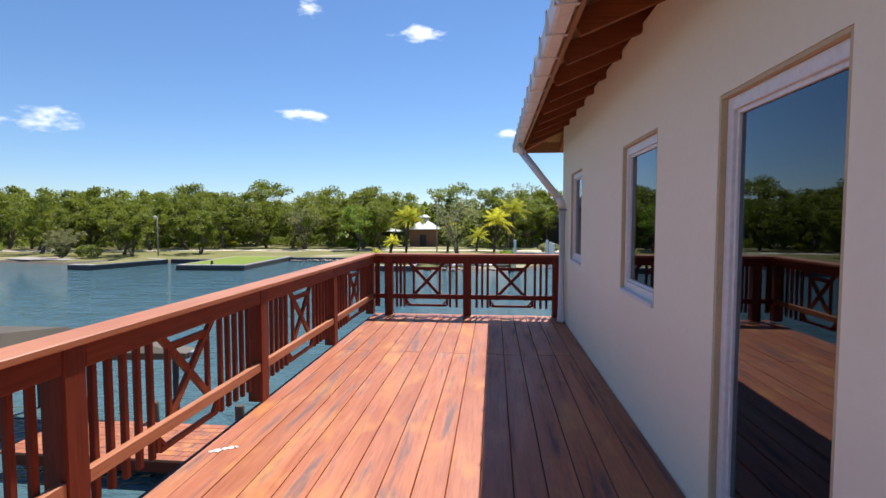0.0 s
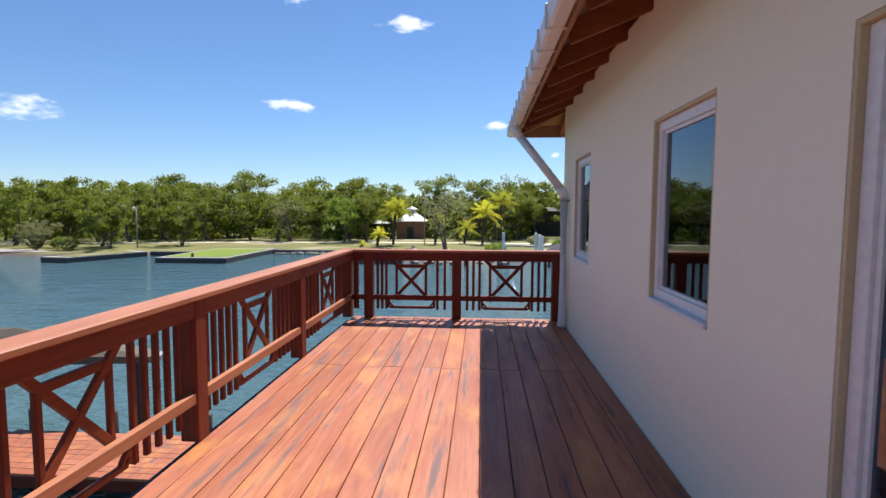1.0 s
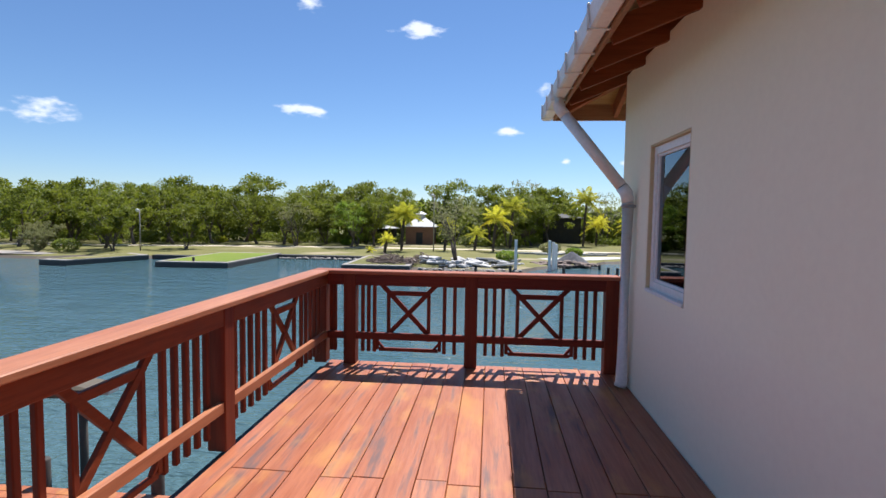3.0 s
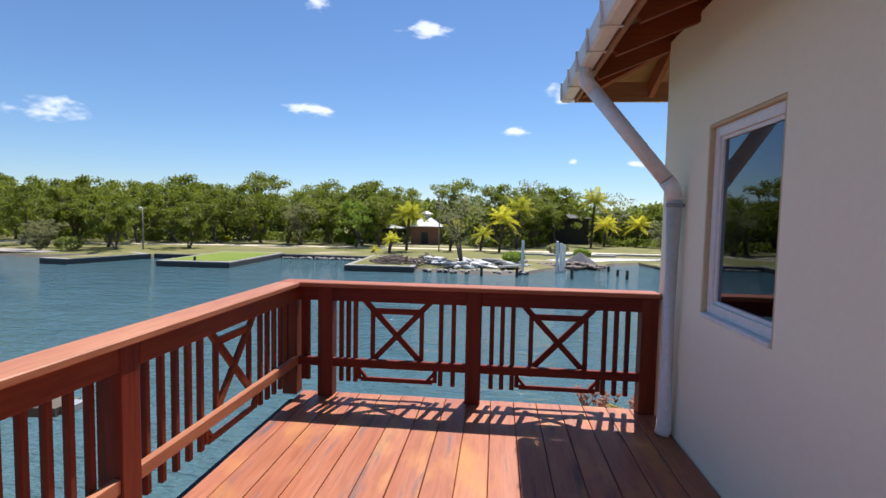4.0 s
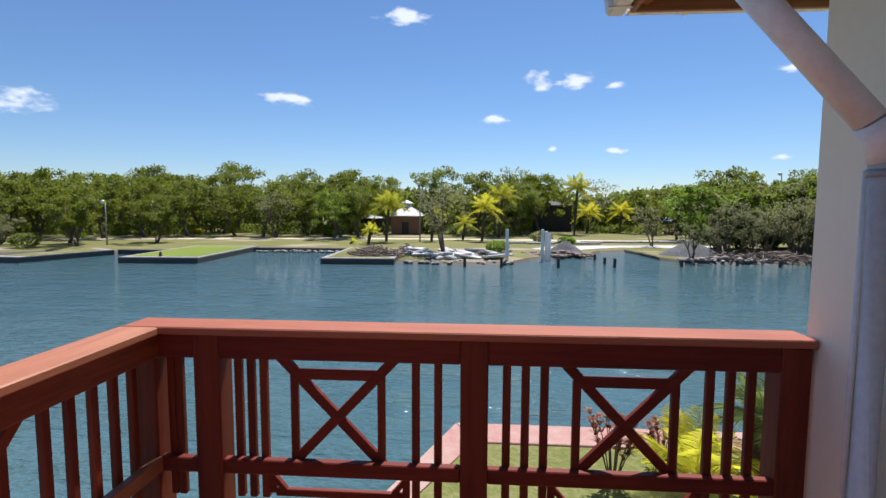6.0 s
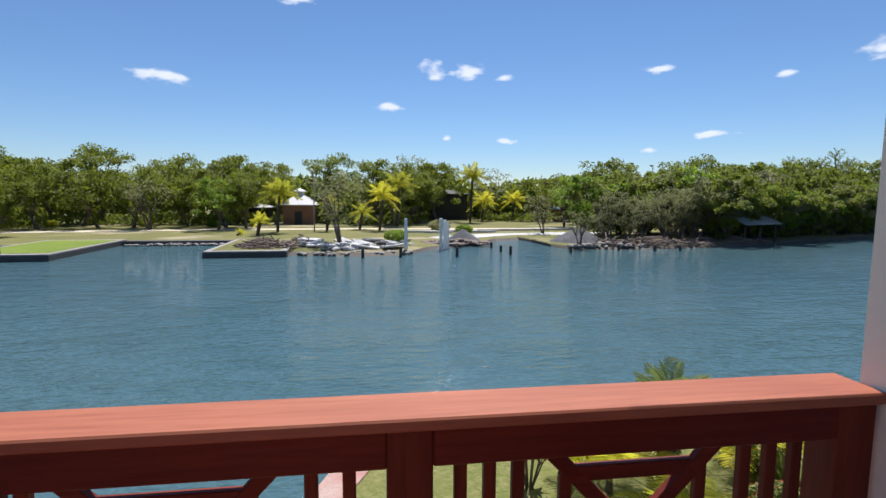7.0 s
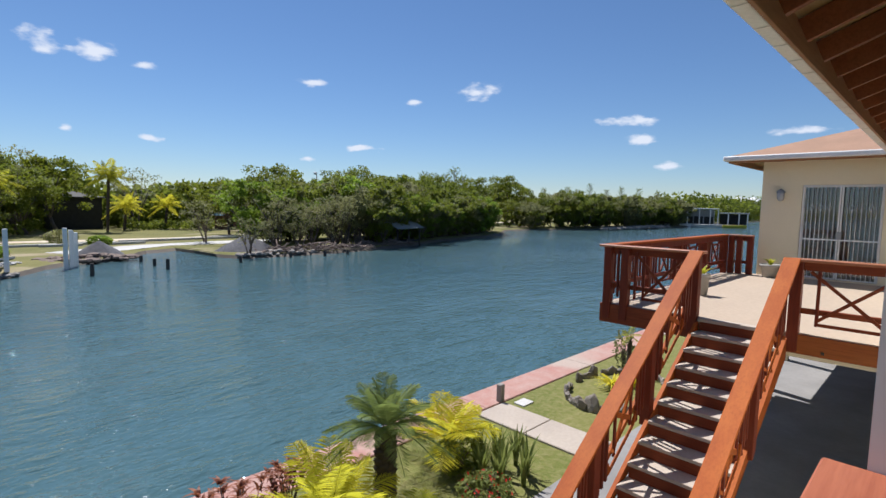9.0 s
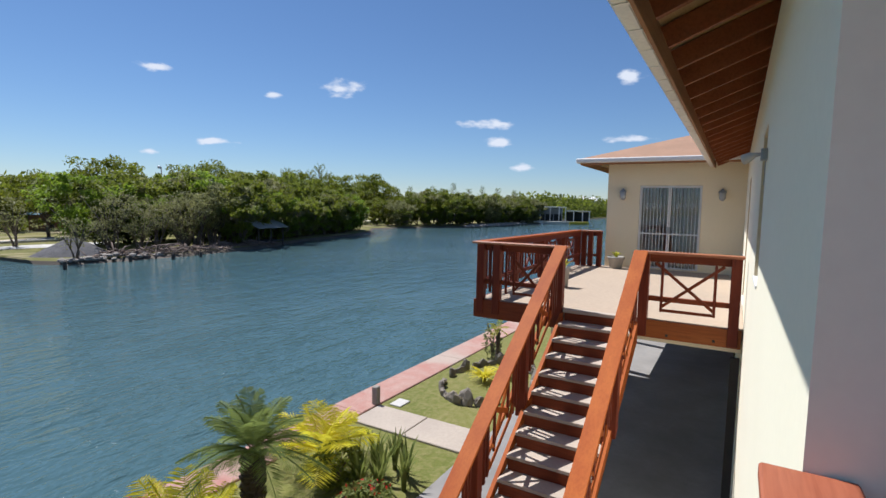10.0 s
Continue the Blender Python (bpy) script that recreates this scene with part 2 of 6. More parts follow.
def grass_mat(name, a, b, dry, sand=None):
    m = M(name, 0.9, 0.2)
    f = m.noise(0.22, (1, 1, 1), 5.0)
    g = m.noise(9.0, (1, 1, 1), 4.0)
    c = m.mix(m.span(f, 0.35, 0.68), a, b)
    c = m.mix(m.span(g, 0.4, 0.75, 0, 0.7), c, dry)
    if sand:
        s = m.noise(0.075, (1, 2.4, 1), 5.0)
        c = m.mix(m.span(s, 0.55, 0.66), c, sand)
    return m.color(c).bump(g, 0.8, 0.05).mat


LAWN = grass_mat("lawn_grass", (0.125, 0.14, 0.032), (0.195, 0.185, 0.058), (0.26, 0.225, 0.1))
BANK = grass_mat("bank_grass", (0.12, 0.125, 0.032), (0.175, 0.163, 0.05), (0.21, 0.178, 0.078), (0.34, 0.28, 0.18))
GREENLAWN = grass_mat("green_turf", (0.12, 0.185, 0.018), (0.17, 0.225, 0.025), (0.23, 0.22, 0.05))

# water: dark teal body with wind ripples
wm = M("water", 0.03, 0.5)
deep = wm.noise(0.05, (1, 1, 1), 3.0)
wm.color(wm.mix(wm.span(deep, 0.35, 0.65), (0.054, 0.107, 0.12), (0.073, 0.128, 0.138)))
wm.b.inputs["IOR"].default_value = 1.33
r1 = wm.noise(0.9, (0.55, 1.5, 1), 2.0, 0.5)
r2 = wm.noise(3.6, (0.6, 1.3, 1), 1.0, 0.45)
gust = wm.noise(0.06, (1, 1, 1), 2.0)
hsum = wm.node("ShaderNodeMath")
hsum.operation, hsum.inputs[1].default_value = "MULTIPLY_ADD", 1.15
wm.link(r2, hsum.inputs[0])
wm.link(r1, hsum.inputs[2])
r3 = wm.noise(11.0, (0.7, 1.2, 1), 1.0, 0.4)
fsum = wm.node("ShaderNodeMath")
fsum.operation, fsum.inputs[1].default_value = "MULTIPLY_ADD", 0.42
wm.link(r3, fsum.inputs[0])
wm.link(hsum.outputs[0], fsum.inputs[2])
chop = wm.noise(0.55, (0.6, 1.6, 1), 3.0, 0.6)
calm = wm.node("ShaderNodeMath")
calm.operation = "MULTIPLY"
wm.link(wm.span(gust, 0.3, 0.7, 0.6, 1.2), calm.inputs[0])
wm.link(wm.span(chop, 0.42, 0.72, 0.85, 1.7), calm.inputs[1])
hmul = wm.node("ShaderNodeMath")
hmul.operation = "MULTIPLY"
wm.link(fsum.outputs[0], hmul.inputs[0])
wm.link(calm.outputs[0], hmul.inputs[1])
wm.bump(hmul.outputs[0], 1.0, 0.09)
WATER = wm.mat
WETSHORE = plain("wet_shore", (0.13, 0.1, 0.07), (0.08, 0.065, 0.05), 0.8, 0.8, 0.5, dist=0.05)

# tinted window glass: a dark see-through pane with a clear reflection
gm = bpy.data.materials.new("tinted_glass")
gm.use_nodes = True
gt = gm.node_tree
gt.nodes.remove(gt.nodes["Principled BSDF"])
gtr, ggl, gfr, gmx = (gt.nodes.new(k) for k in ("ShaderNodeBsdfTransparent", "ShaderNodeBsdfGlossy", "ShaderNodeFresnel", "ShaderNodeMixShader"))
gtr.inputs[0].default_value = (0.16, 0.17, 0.18, 1)
ggl.inputs["Roughness"].default_value = 0.015
ggl.inputs[0].default_value = (0.85, 0.92, 1, 1)
gfr.inputs[0].default_value = 2.0
gt.links.new(gfr.outputs[0], gmx.inputs[0])
gt.links.new(gtr.outputs[0], gmx.inputs[1])
gt.links.new(ggl.outputs[0], gmx.inputs[2])
gt.links.new(gmx.outputs[0], gt.nodes["Material Output"].inputs[0])
GLASS = gm
gm2 = gm.copy()
gm2.name = "clear_glass"
for nd in gm2.node_tree.nodes:
    if nd.bl_idname == "ShaderNodeBsdfTransparent":
        nd.inputs[0].default_value = (0.8, 0.82, 0.82, 1)
    elif nd.bl_idname == "ShaderNodeFresnel":
        nd.inputs[0].default_value = 1.9
CLEARPANE = gm2
CLEAR = plain("lamp_glass", (0.45, 0.45, 0.45), (0.4, 0.4, 0.4), 4.0, 0.15, 0.02)


# ---------------------------------------------------------------- mesh helpers
def cbox(bm, c, h, ch=0.004, m=None):
    """A box with chamfered edges: centre, half sizes, chamfer."""
    ch = min(ch, min(h) * 0.45)
    ids = {}
    for sx in (-1, 1):
        for sy in (-1, 1):
            for sz in (-1, 1):
                for ax in range(3):
                    p = [s * (v - (0 if i == ax else ch)) for i, (s, v) in enumerate(zip((sx, sy, sz), h))]
                    v = Vector(p) + Vector(c)
                    ids[sx, sy, sz, ax] = bm.verts.new(m @ v if m else v)
    sg = (-1, 1)
    for ax in range(3):
        o = [i for i in range(3) if i != ax]
        for s in sg:
            q = []
            for a, b in ((-1, -1), (1, -1), (1, 1), (-1, 1)):
                k = [0, 0, 0]
                k[ax], k[o[0]], k[o[1]] = s, a, b
                q.append(ids[k[0], k[1], k[2], ax])
            bm.faces.new(q)
        for a in sg:
            for b in sg:
                k0, k1 = [0, 0, 0], [0, 0, 0]
                k0[ax], k1[ax] = -1, 1
                k0[o[0]] = k1[o[0]] = a
                k0[o[1]] = k1[o[1]] = b
                bm.faces.new([ids[(*k0, o[0])], ids[(*k1, o[0])], ids[(*k1, o[1])], ids[(*k0, o[1])]])
    for sx in sg:
        for sy in sg:
            for sz in sg:
                bm.faces.new([ids[sx, sy, sz, 0], ids[sx, sy, sz, 1], ids[sx, sy, sz, 2]])


def span_box(bm, x0, x1, y0, y1, z0, z1, ch=0.004, m=None):
    cbox(bm, ((x0 + x1) / 2, (y0 + y1) / 2, (z0 + z1) / 2), (abs(x1 - x0) / 2, abs(y1 - y0) / 2, abs(z1 - z0) / 2), ch, m)


def tube(bm, pts, radii, seg=10):
    """A tube through points with a radius at each, with closed ends."""
    rings = []
    for i, p in enumerate(pts):
        p = Vector(p)
        d = Vector(pts[min(i + 1, len(pts) - 1)]) - Vector(pts[max(i - 1, 0)])
        q = d.to_track_quat("Z", "Y")
        rings.append([bm.verts.new(p + q @ Vector((math.cos(a) * radii[i], math.sin(a) * radii[i], 0))) for a in (k * math.tau / seg for k in range(seg))])
    for a, b in zip(rings, rings[1:]):
        for k in range(seg):
            f = bm.faces.new((a[k], a[(k + 1) % seg], b[(k + 1) % seg], b[k]))
            f.smooth = True
    bm.faces.new(rings[0][::-1])
    bm.faces.new(rings[-1])


def lathe(bm, c, prof, seg=20):
    """A turned shape: (radius, height) pairs about a vertical axis."""
    rings = []
    for r, z in prof:
        rings.append([bm.verts.new((c[0] + math.cos(a) * r, c[1] + math.sin(a) * r, c[2] + z)) for a in (k * math.tau / seg for k in range(seg))])
    for a, b in zip(rings, rings[1:]):
        for k in range(seg):
            bm.faces.new((a[k], a[(k + 1) % seg], b[(k + 1) % seg], b[k])).smooth = True
    bm.faces.new(rings[0][::-1])
    bm.faces.new(rings[-1])


def prism(bm, outline, z0, z1):
    """A flat outline (x, y) raised from z0 to z1."""
    lo = [bm.verts.new((x, y, z0)) for x, y in outline]
    hi = [bm.verts.new((x, y, z1)) for x, y in outline]
    n = len(outline)
    bm.faces.new(hi)
    bm.faces.new(lo[::-1])
    for i in range(n):
        bm.faces.new((lo[i], lo[(i + 1) % n], hi[(i + 1) % n], hi[i]))


def lump(bm, c, r, seed=0, jag=0.3, sub=1):
    """A rough stone."""
    g = bmesh.ops.create_icosphere(bm, subdivisions=sub, radius=1)
    for v in g["verts"]:
        k = 1 + jag * noise.noise(v.co * 1.7 + Vector((seed * 3.1, seed, 0)))
        v.co = Vector((v.co.x * r[0] * k + c[0], v.co.y * r[1] * k + c[1], v.co.z * r[2] * k + c[2]))


def part(name, bm, material, parent=None, label="", fix=True):
    """Links a bmesh as one mesh object, under a thing or a part if given."""
    if fix:
        bmesh.ops.recalc_face_normals(bm, faces=bm.faces[:])
    me = bpy.data.meshes.new(name)
    bm.to_mesh(me)
    bm.free()
    me.materials.append(material)
    ob = new(name, me)
    if parent:
        ob.parent = parent
    if label:
        tagged(ob, label)
    return ob


def raw(name, verts, faces, material, parent=None):
    me = bpy.data.meshes.new(name)
    me.from_pydata(verts, [], faces)
    me.materials.append(material)
    ob = new(name, me)
    if parent:
        ob.parent = parent
    return ob


def thing(name, label, category, group="", kind="", at=None):
    ob = new(name)
    if at:
        ob.location = at
    return tagged(ob, label, category, group, kind)


def boxpart(name, parent, material, x0, x1, y0, y1, z0, z1, ch=0.004, label="", m=None):
    bm = bmesh.new()
    span_box(bm, x0, x1, y0, y1, z0, z1, ch, m)
    return part(name, bm, material, parent, label)


# ---------------------------------------------------------------- house shell
EAVE, OV, OVF, PITCH = 2.70, 0.63, 0.74, 0.40        # underside of the eave edge, side and front overhang, slope
WEST_END, FRONT_END = -14.0, 13.2
GROUND, WATERZ = -2.95, -3.40
TOP = 3.0


def wall_with_holes(name, along, face, thick, a0, a1, z0, z1, holes, material, label):
    """A wall slab along x or y with through openings (a0, a1, z0, z1), cut as strips between them."""
    bm = bmesh.new()
    cuts = sorted({a0, a1, *[h[0] for h in holes], *[h[1] for h in holes]})
    for p, q in zip(cuts, cuts[1:]):
        zs = [(z0, z1)]
        for h in holes:
            if h[0] <= p and q <= h[1]:
                zs = [(z0, h[2]), (h[3], z1)]
        for lo, hi in zs:
            if along == "y":
                span_box(bm, face, face + thick, p, q, lo, hi, 0)
            else:
                span_box(bm, p, q, face, face + thick, lo, hi, 0)
    bmesh.ops.remove_doubles(bm, verts=bm.verts[:], dist=0.0005)
    seen, dead = {}, []
    for f in bm.faces:
        key = tuple(round(x, 3) for x in f.calc_center_median())
        if f.calc_area() < 1e-7:
            dead.append(f)
        elif key in seen:
            dead += [f, seen[key]]
        else:
            seen[key] = f
    bmesh.ops.delete(bm, geom=list(set(dead)), context="FACES")
    return tagged(part(name, bm, material), label, "wall", kind="structure")


WIN = [(-1.71, -0.84, 0.975, 2.20), (-4.61, -3.69, 0.945, 2.17), (-6.45, -5.535, 0.10, 2.15)]
wall_with_holes("wall_west", "y", 0.0, 0.2, WEST_END, 0.0, GROUND, TOP, WIN, WALL, "smooth cream rendered wall beside the wooden deck")
FWIN = [(3.3, 4.1, 0.98, 2.3), (8.3, 9.5, 0.02, 2.2)]
wall_with_holes("wall_front", "x", -0.2, 0.2, 0.2, FRONT_END, GROUND, TOP, FWIN, WALL, "cream rendered wall facing the canal, sunlit below the eave")
for nm, b in (("wall_east", (13.0, 13.2, WEST_END, -0.2)), ("wall_south", (0.2, 13.0, WEST_END, WEST_END + 0.2))):
    tagged(boxpart(nm, None, WALL, *b, GROUND, TOP, 0), "plain cream rendered wall closing the house", "wall", kind="structure")
tagged(boxpart("floor", None, ROOM, 0.2, 13.0, WEST_END + 0.2, -0.2, -0.2, 0.0, 0), "floor inside the house, unlit darkness in its colour", "floor", kind="structure")
tagged(boxpart("ceiling", None, ROOM, 0.2, 13.0, WEST_END + 0.2, -0.2, 2.6, 2.7, 0), "ceiling inside the house, unlit darkness in its colour", "ceiling", kind="structure")


def window(name, axis, a0, a1, z0, z1, label):
    """A white plastic window set back in a sand-coloured reveal. axis y: in the west wall; x: in the front wall."""
    w = tagged(new(name), label, "window", kind="structure")

    def b(pname, material, p, q, d0, d1, lo, hi, ch=0.003):
        if axis == "y":
            return boxpart(pname, w, material, d0, d1, p, q, lo, hi, ch)
        return boxpart(pname, w, material, p, q, -d1, -d0, lo, hi, ch)

    e = 0.002
    for p, q, lo, hi in ((a0 + e, a0 + 0.02, z0 + e, z1 - e), (a1 - 0.02, a1 - e, z0 + e, z1 - e), (a0 + 0.02, a1 - 0.02, z1 - 0.02, z1 - e)):
        b("reveal", TRIM, p, q, 0.003, 0.19, lo, hi, 0.001)
    b("window_sill", PVC, a0 + 0.02, a1 - 0.02, -0.012, 0.19, z0 + e, z0 + 0.028)
    f0, f1, g0, g1 = a0 + 0.021, a1 - 0.021, z0 + 0.029, z1 - 0.021
    fw = 0.062
    nw = 0.036
    b("window_frame", PVC, f0, f0 + nw, 0.082, 0.12, g0, g1)
    for p, q, lo, hi in ((f1 - fw, f1, g0, g1), (f0 + nw, f1 - fw, g0, g0 + fw), (f0 + nw, f1 - fw, g1 - fw, g1)):
        b("window_frame", PVC, p, q, 0.03, 0.08, lo, hi)
    f0, f1, g0, g1 = f0 + nw, f1 - fw, g0 + fw, g1 - fw
    for p, q, lo, hi in ((f1 - 0.022, f1, g0, g1), (f0, f1 - 0.0225, g0, g0 + 0.022), (f0, f1 - 0.0225, g1 - 0.022, g1)):
        b("glazing_bead", PVC, p, q, 0.046, 0.078, lo, hi, 0.002)
    pane = b("pane", GLASS, f0 + 0.003 - nw, f1 - 0.015, 0.06, 0.065, g0 + 0.015, g1 - 0.015, 0)
    pane.visible_shadow = False
    return w


for i, wdw in enumerate(WIN):
    window("window_%d" % (i + 1), "y", *wdw, "white-framed window with dark tinted glass in the cream wall")
window("window_4", "x", *FWIN[0], "white-framed narrow window in the sunlit front wall")
window("window_5", "x", *FWIN[1], "tall white-framed window in the front wall by the terrace")

# hip roof over the main house
roof = tagged(new("roof"), "low hipped roof with wide eaves on exposed dark rafters", "roof", kind="structure")
bm = bmesh.new()
RX1, RY0 = FRONT_END + OV, WEST_END - OV
zt = EAVE + 0.17
q = [(-OV, RY0), (-OV, OVF), (RX1, OVF), (RX1, RY0)]
half = (RX1 + OV) / 2 if (RX1 + OV) < (OV - RY0) else (OV - RY0) / 2
for dz, flip in ((0.0, False), (0.05, True)):
    c4 = [bm.verts.new((x, y, zt + dz)) for x, y in q]
    ap = bm.verts.new(((RX1 - OV) / 2, (RY0 + OV) / 2, zt + dz + half * PITCH))
    for i in range(4):
        bm.faces.new((c4[i], c4[(i + 1) % 4], ap))
deckroof = part("soffit_boards", bm, W_SOFF, roof)
bm = bmesh.new()
c4 = [bm.verts.new((x, y, zt + 0.06)) for x, y in ((-OV - 0.03, RY0 - 0.03), (-OV - 0.03, OVF + 0.03), (RX1 + 0.03, OVF + 0.03), (RX1 + 0.03, RY0 - 0.03))]
ap = bm.verts.new(((RX1 - OV) / 2, (RY0 + OV) / 2, zt + 0.07 + half * PITCH))
for i in range(4):
    bm.faces.new((c4[i], c4[(i + 1) % 4], ap))
part("shingle_cover", bm, SHINGLE, roof)
ang = math.atan(PITCH)
RL = (OV + 0.3) / math.cos(ang)


def rafter_at(x, y, turn):
    bm = bmesh.new()
    cbox(bm, (RL / 2, 0, -0.078), (RL / 2, 0.024, 0.078), 0.003)
    ob = part("rafter", bm, W_RAFT, roof)
    ob.matrix_local = Matrix.Translation((x, y, EAVE + 0.165)) @ Matrix.Rotation(turn, 4, "Z") @ Matrix.Rotation(-ang, 4, "Y")


for i in range(22):
    rafter_at(-OV + 0.03, 0.02 - 0.6 * i, 0)
for i in range(22):
    rafter_at(0.05 + 0.61 * i, OVF - 0.03, -math.pi / 2)
bm = bmesh.new()
hl = OV * math.sqrt(2) + 0.3
cbox(bm, (hl / 2, 0, -0.075), (hl / 2, 0.03, 0.07), 0.003)
hip = part("hip_rafter", bm, W_RAFT, roof)
hip.matrix_local = Matrix.Translation((-OV + 0.03, OVF - 0.03, EAVE + 0.165)) @ Matrix.Rotation(-math.pi / 4, 4, "Z") @ Matrix.Rotation(-math.atan(PITCH / math.sqrt(2)), 4, "Y")
boxpart("fascia", roof, W_FASC, -OV - 0.0, -OV + 0.028, RY0, OVF, EAVE, EAVE + 0.19)
boxpart("fascia", roof, W_FASC, -OV + 0.029, RX1, OVF - 0.028, OVF, EAVE, EAVE + 0.19)


def gutter(label, a0, a1, side):
    """A squarish plastic gutter on brackets. side 'w' hangs on the west eave, 'n' on the front eave."""
    g = thing("rain_gutter", label, "gutter", "gutters along the eaves")
    prof = [(0.002, 0.11), (0.002, 0.02), (0.02, 0.0), (0.095, 0.0), (0.115, 0.015), (0.13, 0.12), (0.124, 0.12), (0.109, 0.022), (0.093, 0.007), (0.022, 0.007), (0.009, 0.024), (0.009, 0.11)]

    def put(d, z, a):
        return (-OV - d, a, EAVE + 0.02 + z) if side == "w" else (a, OVF + d, EAVE + 0.02 + z)

    bm = bmesh.new()
    ra, rb = ([bm.verts.new(put(d, z, a)) for d, z in prof] for a in (a0, a1))
    n = len(prof)
    for i in range(n):
        bm.faces.new((ra[i], ra[(i + 1) % n], rb[(i + 1) % n], rb[i]))
    bm.faces.new(ra[::-1])
    bm.faces.new(rb)
    part("channel", bm, GUTTER, g)
    k = a1 - 0.15
    while k > a0:
        bm = bmesh.new()
        for d0, d1, z0, z1 in ((-0.004, 0.138, -0.008, 0.0), (0.125, 0.14, -0.008, 0.15), (0.0, 0.14, 0.13, 0.136)) if side == "w" else ((-0.004, 0.1, -0.006, 0.0),):
            p, q2 = put(d0, z0, k - 0.014), put(d1, z1, k + 0.014)
            span_box(bm, p[0], q2[0], p[1], q2[1], p[2], q2[2], 0.001)
        part("bracket", bm, GUTTER, g)
        k -= 0.46
    return g


gutter("pale plastic rain gutter with brackets along the deck eave", RY0, OVF + 0.1, "w")
gutter("pale plastic rain gutter with brackets along the canal eave", -OV + 0.003, FRONT_END, "n")

pipe = thing("downpipe", "pale round plastic downpipe running from gutter to deck", "downpipe")
bm = bmesh.new()
tube(bm, [(-0.70, -0.3, 2.75), (-0.70, -0.3, 2.66), (-0.685, -0.305, 2.61), (-0.64, -0.32, 2.55)], [0.055] * 4, 14)
part("outlet_elbow", bm, PVC, pipe)
bm = bmesh.new()
tube(bm, [(-0.64, -0.32, 2.55), (-0.135, -0.47, 1.88)], [0.054] * 2, 14)
part("slanting_pipe", bm, PVC, pipe)
bm = bmesh.new()
tube(bm, [(-0.135, -0.47, 1.88), (-0.09, -0.47, 1.82), (-0.07, -0.47, 1.74)], [0.057] * 3, 14)
part("elbow", bm, PVC, pipe)
bm = bmesh.new()
tube(bm, [(-0.07, -0.47, 1.74), (-0.07, -0.47, 0.06), (-0.082, -0.47, 0.012)], [0.054] * 3, 14)
part("upright_pipe", bm, PVC, pipe)
for z in (1.70,):
    bm = bmesh.new()
    span_box(bm, -0.03, -0.001, -0.485, -0.455, z - 0.012, z + 0.012, 0.002)
    tube(bm, [(-0.07, -0.47, z - 0.014), (-0.07, -0.47, z + 0.014)], [0.0585] * 2, 14)
    part("wall_clip", bm, GREYM, pipe)
cable = thing("conduit", "thin white conduit fixed to the cream wall corner", "conduit")
bm = bmesh.new()
tube(bm, [(-0.014, -0.30, 0.01), (-0.014, -0.30, 1.72)], [0.011] * 2, 8)
part("conduit_tube", bm, PVC, cable)

# ---------------------------------------------------------------- railings
R_TOP = 1.0


